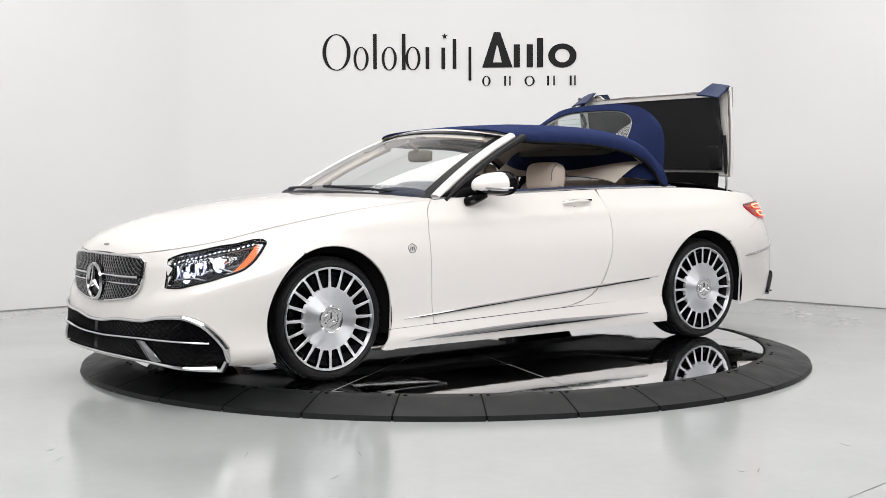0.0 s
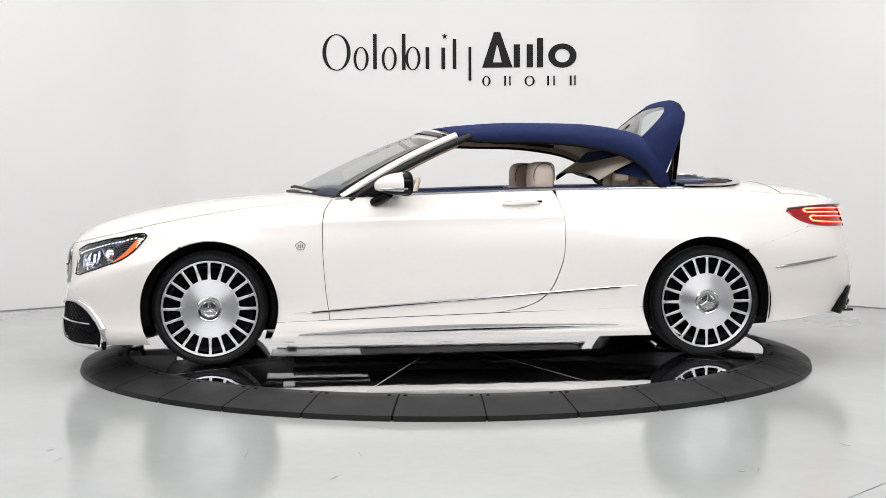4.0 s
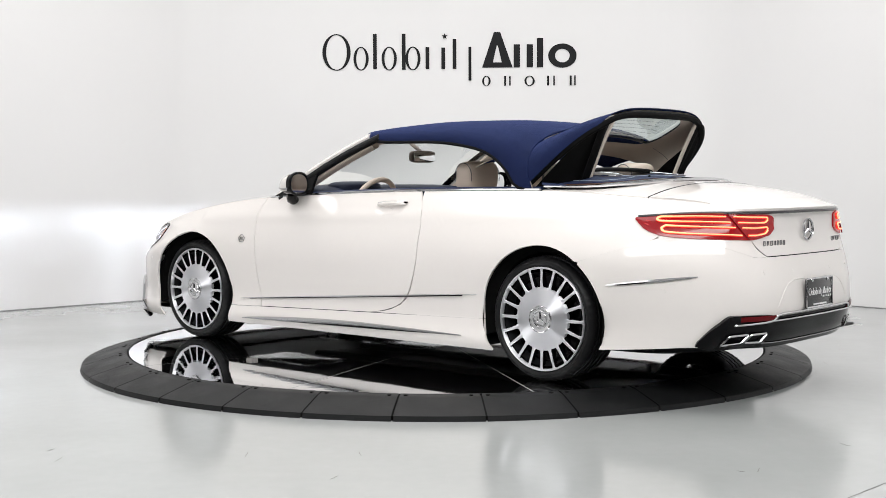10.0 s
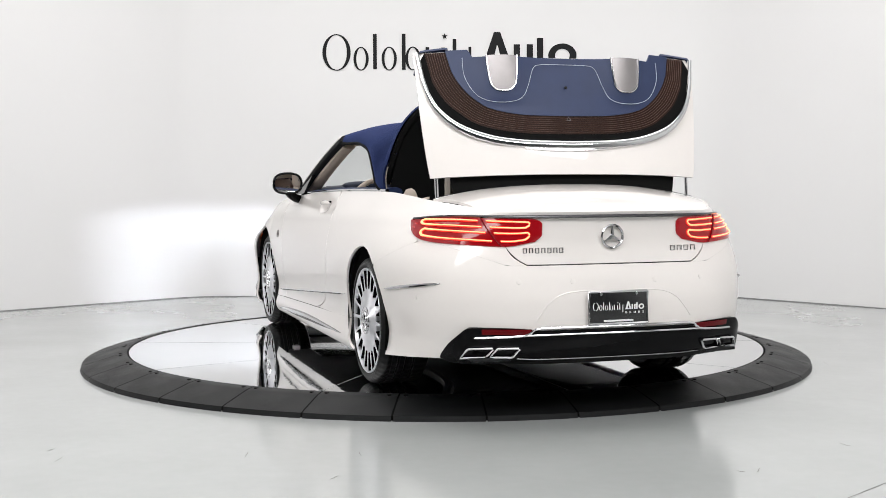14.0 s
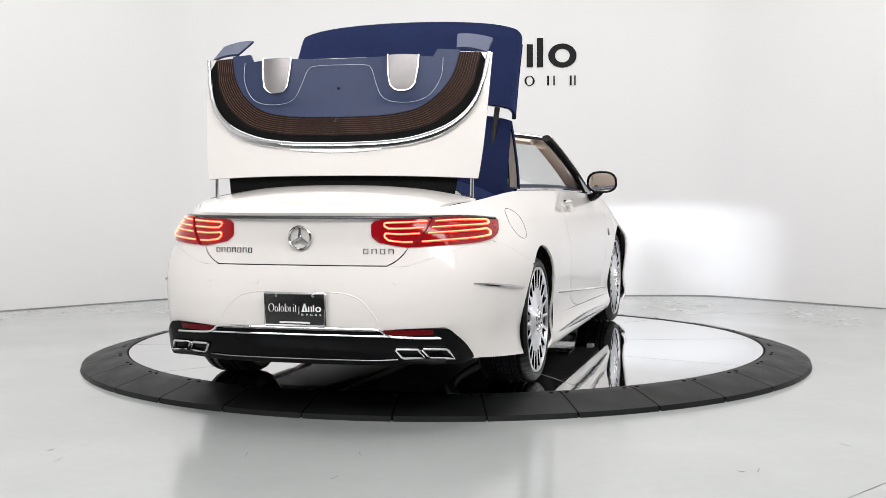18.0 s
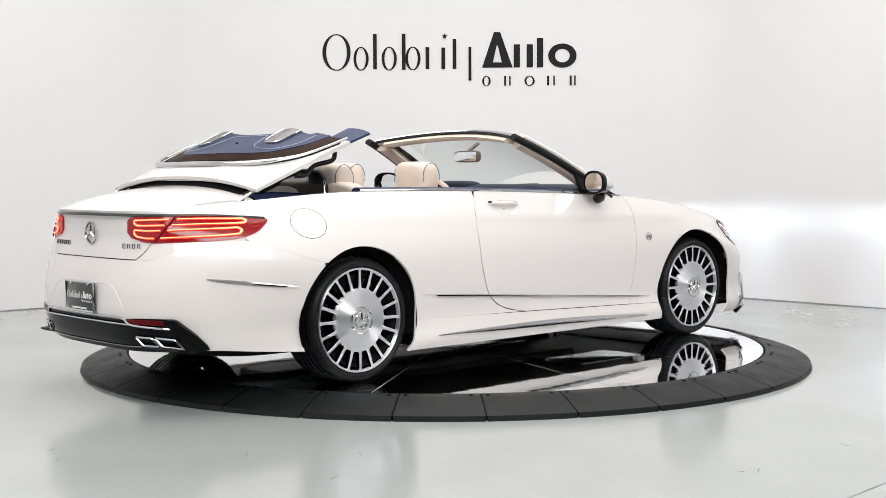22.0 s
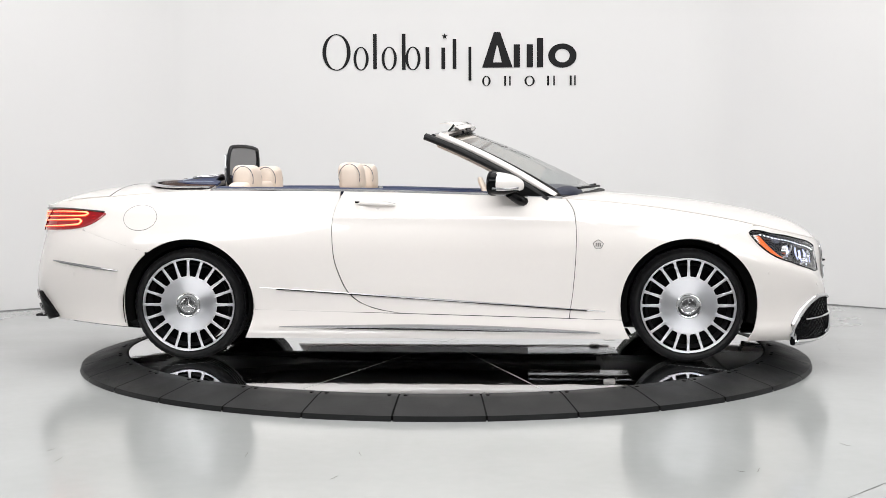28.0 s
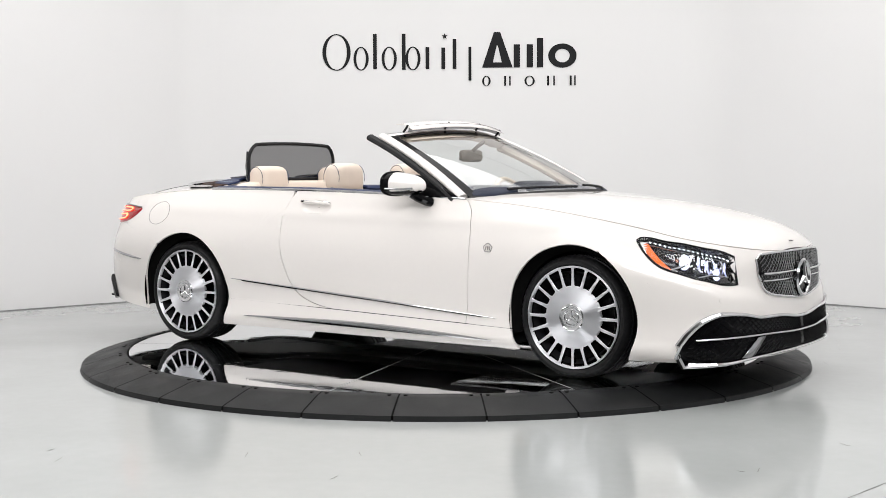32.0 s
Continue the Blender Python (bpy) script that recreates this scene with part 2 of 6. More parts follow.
# ---- room ----
def room():
    line = [(-6.4, -11.0), (-6.4, 0.5), (-3.92, 2.86), (-2.45, 4.16), (2.57, 4.08), (3.88, 2.74), (6.4, 0.1), (6.4, -11.0)]
    names = ["wall_west", "wall_northwest_low", "wall_northwest", "wall_north", "wall_northeast", "wall_northeast_low", "wall_east"]
    pts = []
    for i, p in enumerate(line):
        if i in (2, 5) or i in (0, 7):
            pts.append([p])
            continue
        a, b, c = Vector(line[i - 1]), Vector(p), Vector(line[i + 1])
        u, v = (a - b).normalized(), (c - b).normalized()
        r = 0.25
        pts.append([tuple(b + u * r * (1 - k / 6) ** 2 + v * r * (k / 6) ** 2) for k in range(7)])
    for name, (i, j) in {"wall_west": (0, 2), "wall_north": (2, 5), "wall_east": (5, 7)}.items():
        flat = [q for k in range(i, j + 1) for q in (pts[k] if 0 < k < 7 or True else [])]
        vs, fs = [], []
        for k, (x, y) in enumerate(flat):
            n = Vector((x, y)).normalized() * 0.15
            vs += [(x, y, 0), (x, y, 5.0), (x + n.x, y + n.y, 5.0), (x + n.x, y + n.y, 0)]
            if k:
                a = 4 * (k - 1)
                fs += [(a, a + 4, a + 5, a + 1), (a + 1, a + 5, a + 6, a + 2), (a + 2, a + 6, a + 7, a + 3)]
        e = 4 * (len(flat) - 1)
        fs += [(0, 1, 2, 3), (e, e + 3, e + 2, e + 1)]
        wall = tagged(part(name, (vs, fs), WALL), "smooth white painted studio wall", "wall", kind="structure")
        part("foot_joint", tube([Vector((x, y, 0.004)) - Vector((x, y, 0)).normalized() * 0.003 for x, y in flat], 0.006, 6), JOINT, wall, "thin grey joint where the wall meets the floor")
    # this wall is made up: it closes the room and darkens reflections
    tagged(part("unseen_wall_south", box(0, -11.08, 2.5, 13.1, 0.16, 5.0), DUSK, smooth=False), "unseen grey wall opposite the sign, kept dark for reflections", "wall", kind="structure")
    tagged(part("ceiling", box(0, -3.2, 5.08, 13.6, 16.4, 0.16), CEIL, smooth=False), "plain white ceiling", "ceiling", kind="structure")
    tagged(part("floor", box(0, -3.2, -0.05, 13.6, 16.4, 0.1), EPOXY, smooth=False), "glossy light grey epoxy floor with faint scuffs", "floor", kind="structure")


room()


# ---- ceiling lights ----


# ---- turntable ----
def turntable():
    ring = empty("turntable_ring", "ring of black rubber ramp segments round the turntable", "turntable")
    n, ph = 32, radians(-85.2)
    d = 2 * math.pi / n

    def seg(s, t):
        a = (s - 0.5) * (d - 0.004)
        prof = [(2.042, 0.03), (2.045, 0.088), (2.056, 0.091), (2.12, 0.082), (2.295, 0.034), (2.318, 0.026), (2.326, 0.0)]
        r, z = prof[round(t * 6)]
        return (r * math.cos(a), r * math.sin(a), z)
    me = None
    for i in range(n):
        if me is None:
            ob = part("ramp_segment", grid(seg, 6, 6), RINGB, ring)
            me = ob.data
        else:
            ob = new("ramp_segment", me)
            ob.parent = ring
        ob.matrix_basis = Matrix.Rotation(ph + d * (i + 0.5), 4, "Z")
        for q in (-0.42, 0.38):
            w = ph + d * (i + 0.5 + q)
            v, f = lathe([(0.011, -0.01), (0.011, 0.003), (0.0, 0.004)], 10, "z", at=(2.085 * math.cos(w), 2.085 * math.sin(w), 0.0865))
            part("bolt", (v, f), GAP, ring)
    tagged(part("joint_bed", lathe([(2.046, 0.0), (2.046, 0.08), (2.12, 0.072), (2.3, 0.024), (2.3, 0.0)], 96, "z"), GAP, ring), "dark gaps between segments")
    disc = empty("turntable_disc", "glossy black mirror disc of the turntable under the car", "turntable", pose(0, 0, 0))
    sect = 10
    for i in range(sect):
        a0, a1 = 2 * math.pi * i / sect + 0.0018, 2 * math.pi * (i + 1) / sect - 0.0018
        vs = [(0.004 * math.cos((a0 + a1) / 2), 0.004 * math.sin((a0 + a1) / 2), TABLE_Z)]
        for k in range(13):
            a = a0 + (a1 - a0) * k / 12
            vs.append((2.034 * math.cos(a), 2.034 * math.sin(a), TABLE_Z))
        low = [(x, y, 0.03) for x, y, z in vs]
        m = len(vs)
        fs = [tuple(range(m))] + [(i2, (i2 + 1) % m, m + (i2 + 1) % m, m + i2) for i2 in range(m)]
        part("disc_panel", (vs + low, fs), DISC, disc, smooth=False)
    part("disc_bed", lathe([(0, 0.001), (2.03, 0.001), (2.03, TABLE_Z - 0.003), (0, TABLE_Z - 0.003)], 96, "z"), SEAM, disc)
    return disc


table_disc = turntable()


# ---- the car's skin ----
AXF, AXR, HUB = 1.468, -1.477, 0.357
CF, CR = 1.15, -1.40
edge_z = smooth_table([(-2.6, 0.925), (-2.5, 0.94), (-2.3, 0.972), (-2.0, 1.0), (-1.35, 1.035), (-0.6, 1.03), (0.0, 1.015),
                       (0.7, 0.985), (1.0, 0.962), (1.2, 0.94), (1.5, 0.895), (1.8, 0.838), (2.0, 0.79), (2.2, 0.745), (2.29, 0.723), (2.352, 0.705)])
mid_z = smooth_table([(-2.55, 0.955), (-2.46, 0.985), (-2.3, 1.03), (-2.1, 1.062), (-1.86, 1.085), (-1.4, 1.10), (0.8, 1.04), (1.0, 1.022), (1.3, 0.997),
                      (1.65, 0.957), (2.0, 0.89), (2.2, 0.828), (2.28, 0.785), (2.33, 0.742), (2.352, 0.705)])
tumble = smooth_table([(-2.3, 0.20), (-1.9, 0.19), (-1.3, 0.165), (-0.5, 0.11), (0.4, 0.085), (0.8, 0.08), (1.4, 0.085), (2.0, 0.05), (2.4, 0.03)])
old_nose = smooth_table([(0.08, 2.37), (0.2, 2.43), (0.35, 2.445), (0.55, 2.44), (0.64, 2.43), (0.705, 2.41), (0.8, 2.36), (0.9, 2.28), (1.0, 2.2)])
nose_x = smooth_table([(0.08, 2.32), (0.2, 2.40), (0.3, 2.395), (0.36, 2.39), (0.55, 2.375), (0.64, 2.37), (0.705, 2.352), (0.8, 2.29), (0.9, 2.22), (1.0, 2.15)])
tail_x = smooth_table([(0.12, 2.44), (0.22, 2.50), (0.32, 2.565), (0.44, 2.59), (0.52, 2.585), (0.62, 2.565), (0.72, 2.54), (0.82, 2.525), (0.9, 2.53), (0.955, 2.555), (1.1, 2.5)])
low_y = smooth_table([(0.08, 0.86), (0.13, 0.875), (0.16, 0.912), (0.22, 0.935), (0.27, 0.925), (0.34, 0.918), (0.48, 0.934), (0.62, 0.946), (0.7, 0.947)])
NF, NR = 2.55, 3.5


def flank(x, z):
    """Half the width at station x and height z, where the side runs straight."""
    top = edge_z(x)
    y = low_y(min(z, 0.7))
    q = max(0.0, min(1.0, (z - 0.64) / max(0.05, top - 0.64)))
    crease = 0.007 * math.exp(-((z - 0.86 - 0.02 * (0.8 - x)) / 0.035) ** 2) if -2.0 < x < 1.4 else 0.0
    wide = 0.012 * (math.exp(-((x - AXF) / 0.42) ** 2) + math.exp(-((x - AXR) / 0.45) ** 2)) * math.exp(-((z - 0.6) / 0.25) ** 2) - 0.008
    return y - tumble(x) * q ** 2.0 + crease + wide


bulge_u = smooth_table([(1.05, 0.0), (1.2, 0.25), (1.33, 0.85), (1.42, 1.0), (1.5, 0.95), (1.6, 0.66), (1.7, 0.26), (1.8, 0.06), (1.92, 0.0)])


def corner_bulge(U, z):
    """How far the bumper's corner swells out below the headlamps."""
    if U < 1.05 or U > 1.92:
        return 0.0
    zt = 0.66 - 0.58 * (U - 1.34)
    return 0.115 * bulge_u(U) * (0.25 * max(0.0, min(1.0, (0.845 - z) / 0.06)) + 0.75 / (1 + math.exp((z - zt) / 0.022)))


def slide(U, z):
    """How far the plain front curve shifts to meet the blunter nose."""
    a = (U - 1) * math.pi / 2
    s, c = math.sin(a), max(0.0, math.cos(a))
    N = (s ** NF + c ** NF) ** (1 / NF)
    x = CF + (old_nose(z) - CF) * s / N
    f = flank(x, z)
    y = f * c / N
    wy = 0.795 * min(1.0, max(0.0, (2.0 - U) / 0.28))
    lo, hi = -0.16, 0.10
    for _ in range(22):
        m = (lo + hi) / 2
        X, Y = max(0.0, (x + 0.606 * m - CF) / (nose_x(z) - CF)), max(0.0, (y + wy * m) / f)
        if X ** 2.8 + Y ** 2.8 < 1:
            lo = m
        else:
            hi = m
    return lo, wy


SLIDE = {}


def slid(U, z):
    """The shift at U and z, read from a table that is filled as it is asked."""
    i, j = int((U - 1) / 0.02), int(z / 0.02)
    out = 0.0
    u, v = (U - 1) / 0.02 - i, z / 0.02 - j
    for di, wi in ((0, 1 - u), (1, u)):
        for dj, wj in ((0, 1 - v), (1, v)):
            k = (min(i + di, 50), j + dj)
            if k not in SLIDE:
                SLIDE[k] = slide(1 + k[0] * 0.02, k[1] * 0.02)[0]
            out += wi * wj * SLIDE[k]
    return out


def skin0(U, z):
    if -1 <= U <= 1:
        x = CR + (CF - CR) * (U + 1) / 2
        return Vector((x, flank(x, z), z))
    front = U > 1
    a = (abs(U) - 1) * math.pi / 2
    n = NF if front else NR
    s, c = math.sin(a), max(0.0, math.cos(a))
    N = (abs(s) ** n + abs(c) ** n) ** (1 / n)
    x = CF + (old_nose(z) - CF) * s / N if front else CR - (tail_x(z) + CR) * s / N
    y = flank(x, z) * c / N
    if front:
        d = slid(U, z) * min(1.0, (U - 1) / 0.15) + corner_bulge(U, z)
        x, y = x + 0.606 * d, y + 0.795 * min(1.0, max(0.0, (2.0 - U) / 0.28)) * d
    return Vector((x, y, z))


def skin(U, z, off=0.0, side=1):
    """A point of the body's side at U (2 at the nose, -2 at the tail) and height z, off outside it."""
    p = skin0(U, z)
    if off:
        e = 0.004
        du = skin0(min(2, U + e), z) - skin0(max(-2, U - e), z)
        dz = skin0(U, z + e) - skin0(U, z - e)
        n = dz.cross(du)
        if n.length > 1e-12:
            n.normalize()
            if n.y < -0.2 or (abs(U) > 1.7 and n.x * U < 0):
                n = -n
            p = p + n * off
    return Vector((p.x, p.y * side, p.z))


def u_of(x, z):
    """The U at which the side passes station x."""
    if CR <= x <= CF:
        return -1 + 2 * (x - CR) / (CF - CR)
    lo, hi = (1.0, 2.0)
    for _ in range(18):
        m = (lo + hi) / 2
        q = skin0(m if x > 0 else -m, z).x
        if (q < x) == (x > 0):
            lo = m
        else:
            hi = m
    return lo if x > 0 else -lo


def on_side(x, z, off=0.0, side=1):
    return skin(u_of(x, z), z, off, side)


TOP_Y = {}


def top_y(x):
    k = round(x, 5)
    if k not in TOP_Y:
        z = edge_z(x)
        TOP_Y[k] = skin0(u_of(x, z), z).y
    return TOP_Y[k]


def deck(x, v, off=0.0):
    """A point of the hood or the rear deck: v runs from -1 to 1 across."""
    def q(x, v):
        e, m = edge_z(x), mid_z(x)
        return Vector((x, top_y(x) * v, e + (m - e) * (1 - abs(v) ** 2.4)))
    p = q(x, v)
    if off:
        e = 0.004
        n = (q(x + e, v) - q(x - e, v)).cross(q(x, v + e) - q(x, v - e))
        if n.length:
            n.normalize()
            p = p + (n if n.z > 0 else -n) * off
    return p


# ---- the car ----
car = empty("convertible_car", "pearl white two-door convertible with a navy soft top", "car")
ARCH = 0.392
door_front = smooth_table([(0.20, 0.775), (0.28, 0.78), (0.455, 0.802), (0.757, 0.819), (0.908, 0.807), (0.95, 0.785), (1.0, 0.735)])
door_rear = smooth_table([(0.284, -0.03), (0.301, -0.142), (0.323, -0.308), (0.35, -0.41), (0.397, -0.489), (0.52, -0.566), (0.661, -0.605), (0.825, -0.614), (0.93, -0.596), (1.05, -0.54)])
SIDES = ((1, "left"), (-1, "right"))


def sill_z(x):
    """The line where the doors meet the sill."""
    return 0.275 + 0.027 * (1.06 - x)


def door(side):
    def f(s, t, off):
        q = t ** 1.6
        xf, xr = door_front(0.283 + q * (edge_z(0.755) - 0.286)) - 0.0022, door_rear(0.309 + q * (edge_z(-0.55) - 0.312)) + 0.0022
        x = xf + (xr - xf) * s
        z0 = sill_z(x) + 0.0012
        z = z0 + q * (edge_z(x) - 0.003 - z0)
        e = ((x + 0.345) / 0.115) ** 2 + ((z - 0.928) / 0.034) ** 2
        if e < 1:
            off -= 0.016 * (1 - e) ** 0.7
        return skin(-1 + 2 * (x - CR) / (CF - CR), z, off, side)
    return part("door_skin", sheet(f, 130, 84), PAINT, car)


def polar(cx, cz, a0, a1, rin, inside, na, nr, side, corners=()):
    """A panel round a wheel: rays from the hub run out to the panel's edge."""
    angs = sorted([a0 + (a1 - a0) * i / na for i in range(na + 1)] + list(corners))
    span = []
    for a in angs:
        c, s = math.cos(radians(a)), math.sin(radians(a))
        r0 = rin(a)
        r1 = r0 + 0.004
        while r1 < 1.6 and inside(cx + c * r1, cz + s * r1):
            r1 += 0.006
        lo, hi = r1 - 0.006, r1
        for _ in range(8):
            m = (lo + hi) / 2
            if inside(cx + c * m, cz + s * m):
                lo = m
            else:
                hi = m
        span.append((c, s, r0, max(lo, r0 + 0.001)))

    def f(s, t, off):
        c, sn, r0, r1 = span[round(s * (len(span) - 1))]
        r = r0 + (r1 - r0) * t ** 1.25
        return on_side(cx + c * r, cz + sn * r, off, side)
    return sheet(f, len(span) - 1, nr)


def seam_r(cx, cz, a, x0, z0, x1, z1):
    """How far the ray at a goes from the hub to the line between two points."""
    c, s = math.cos(radians(a)), math.sin(radians(a))
    dx, dz = x1 - x0, z1 - z0
    den = c * dz - s * dx
    return ((x0 - cx) * dz - (z0 - cz) * dx) / den if abs(den) > 1e-9 else 0


FS = (1.628, 0.715, 1.87, 0.826)
RS = (-1.7165, 0.668, -2.14, 0.80)


def fender(side):
    def rin(a):
        return max(ARCH, seam_r(AXF, HUB, a, *FS)) if a < 68 else ARCH

    def inside(x, z):
        return x > door_front(z) + 0.0015 and sill_z(x) - 0.0008 < z < edge_z(x) - 0.003 and x < 1.88
    return part("front_fender", polar(AXF, HUB, 49.8, 192.0, rin, inside, 60, 12, side, [132 + 0.5 * k for k in range(26)] + [186.1]), PAINT, car)


def quarter(side):
    def rin(a):
        return max(ARCH, seam_r(AXR, HUB, a, *RS)) if a > 128 else ARCH

    def inside(x, z):
        return x < door_rear(max(z, 0.285)) - 0.0015 and sill_z(x) - 0.0022 < z < edge_z(x) - 0.003 and x > -2.14
    return part("rear_quarter", polar(AXR, HUB, -3.6, 145.8, rin, inside, 70, 16, side, (-2.6, -2.1, -1.6, -1.0, 33.0, 36.5, 130.3, 135.8, 136.2, 136.5, 136.7, 137.0)), PAINT, car)


def sill(side):
    def f(s, t, off):
        z = 0.160 + (0.275 + 0.058 * s - 0.160) * t
        k = math.sqrt(ARCH ** 2 - (z - HUB) ** 2)
        x = AXF - k + (AXR + 2 * k - AXF) * s
        z = 0.160 + (sill_z(x) - 0.0027 - 0.160) * t
        return skin(-1 + 2 * (x - CR) / (CF - CR), z, off, side)
    return part("side_sill", sheet(f, 50, 8), PAINT, car)


lamp_top = smooth_table([(1.334, 0.778), (1.35, 0.792), (1.369, 0.789), (1.414, 0.769), (1.44, 0.763), (1.517, 0.733), (1.545, 0.724), (1.596, 0.692)])
lamp_low = smooth_table([(1.334, 0.772), (1.349, 0.712), (1.38, 0.642), (1.432, 0.605), (1.461, 0.586), (1.503, 0.567), (1.558, 0.545), (1.596, 0.545)])


def in_lamp(q, vs):
    """Whether a face lies within the headlamp's opening."""
    c = sum((Vector(vs[i]) for i in q), Vector()) / len(q)
    if c.x < 1.75:
        return False
    U = u_of(c.x, c.z)
    return 1.352 < U < 1.584 and lamp_low(U) + 0.008 < c.z < lamp_top(U) - 0.008


def front_bumper():
    def f(s, t, off):
        side = 1 if s >= 0.5 else -1
        q = abs(s - 0.5) * 2
        zb = 0.155
        z0 = zb + t * (0.826 - zb)
        if z0 < FS[1]:
            xl = AXF + math.sqrt(max(0.0, ARCH ** 2 - (z0 - HUB) ** 2))
        else:
            xl = FS[0] + (z0 - FS[1]) / (FS[3] - FS[1]) * (FS[2] - FS[0])
        U = 2 + (u_of(xl + 0.0008, z0) - 2) * q
        top = 0.74
        for _ in range(4):
            top = edge_z(min(2.352, skin0(U, top).x)) - 0.002
        return skin(U, zb + t * (min(top, 0.826) - zb), off, side)
    vs, fs = sheet(f, 120, 56)
    return part("front_bumper", (vs, [q for q in fs if not in_lamp(q, vs)]), PAINT, car)


def u_at_y(y, z):
    lo, hi = 1.0, 2.0
    for _ in range(20):
        m = (lo + hi) / 2
        if skin0(-m, z).y > y:
            lo = m
        else:
            hi = m
    return -lo


def rear_top(U):
    """The upper edge of the rear bumper: under the lamps, then under the boot lid."""
    y = skin0(U, 0.75).y
    return 0.70 + 0.10 * max(0.0, min(1.0, (y - 0.50) / 0.30)) if y > 0.50 else 0.70


def rear_bumper():
    def f(s, t, off):
        side = 1 if s >= 0.5 else -1
        q = abs(s - 0.5) * 2
        zb = 0.226 + 0.034 * min(1.0, (1 - q) * 3.5)
        z0 = zb + t * (0.80 - zb)
        if z0 < RS[1]:
            xl = AXR - math.sqrt(max(0.0, ARCH ** 2 - (z0 - HUB) ** 2))
        else:
            xl = RS[0] + (z0 - RS[1]) / (RS[3] - RS[1]) * (RS[2] - RS[0])
        U = -2 + (u_of(xl - 0.0002, z0) + 2) * q
        return skin(U, zb + t * (rear_top(U) - 0.0003 - zb), off, side)
    return part("rear_bumper", sheet(f, 80, 36), PAINT, car)


def rear_corner(side):
    def f(s, t, off):
        u1 = u_at_y(0.4725 + 0.1195 * t - 0.05 * (1 - t) ** 8, 0.705 + 0.24 * t)
        u0 = u_of(-2.1408, 0.80 + t * (edge_z(-2.142) - 0.803))
        U = u0 + (u1 - u0) * s
        zt = edge_z(skin0(U, 0.95).x)
        return skin(U, rear_top(U) + 0.0003 + t * (zt - 0.0023 - rear_top(U)), off, side)
    part("rear_quarter", sheet(f, 16, 14), PAINT, car)


def hood():
    def f(s, t, off):
        x = 0.74 + (2.347 - 0.74) * (1 - (1 - t) ** 1.6)
        lim = 0.985
        p = deck(x, (s * 2 - 1) * lim, off)
        if x < 1.02:
            p.z -= 0.0
        return p
    return part("hood", sheet(f, 48, 44), PAINT, car)




def boot_lid():
    def f(s, t, off):
        v = s * 2 - 1
        if t <= 0.5:
            q = t * 2
            z = 0.705 + (0.945 - 0.705) * q
            w = 0.47 + 0.12 * q - 0.05 * (1 - q) ** 8
            U = u_at_y(abs(v) * w, z)
            return skin(U, z, off, 1 if v >= 0 else -1)
        q = (t - 0.5) * 2
        x = -2.53 + (2.53 - 2.012) * q
        lip = 0.012 * math.exp(-((x + 2.50) / 0.03) ** 2)
        ymax = 0.59 + (top_y(-2.012) * 0.985 - 0.59) * q ** 0.8
        tail = u_at_y(abs(v) * ymax, 0.95)
        xe = skin0(tail, 0.95).x
        x2 = xe + (-2.012 - xe) * q
        yy = v * ymax
        ty = max(0.02, top_y(max(x2, -2.5)))
        k = min(1.0, abs(yy) / ty)
        zc = mid_z(x2)
        ze = edge_z(x2)
        z = ze + (zc - ze) * (1 - k ** 2.4) + lip
        z = 0.948 + (z - 0.948) * min(1.0, q * 6)
        return Vector((x2, yy, z + off))
    return part("boot_lid", sheet(f, 40, 36), PAINT, car)


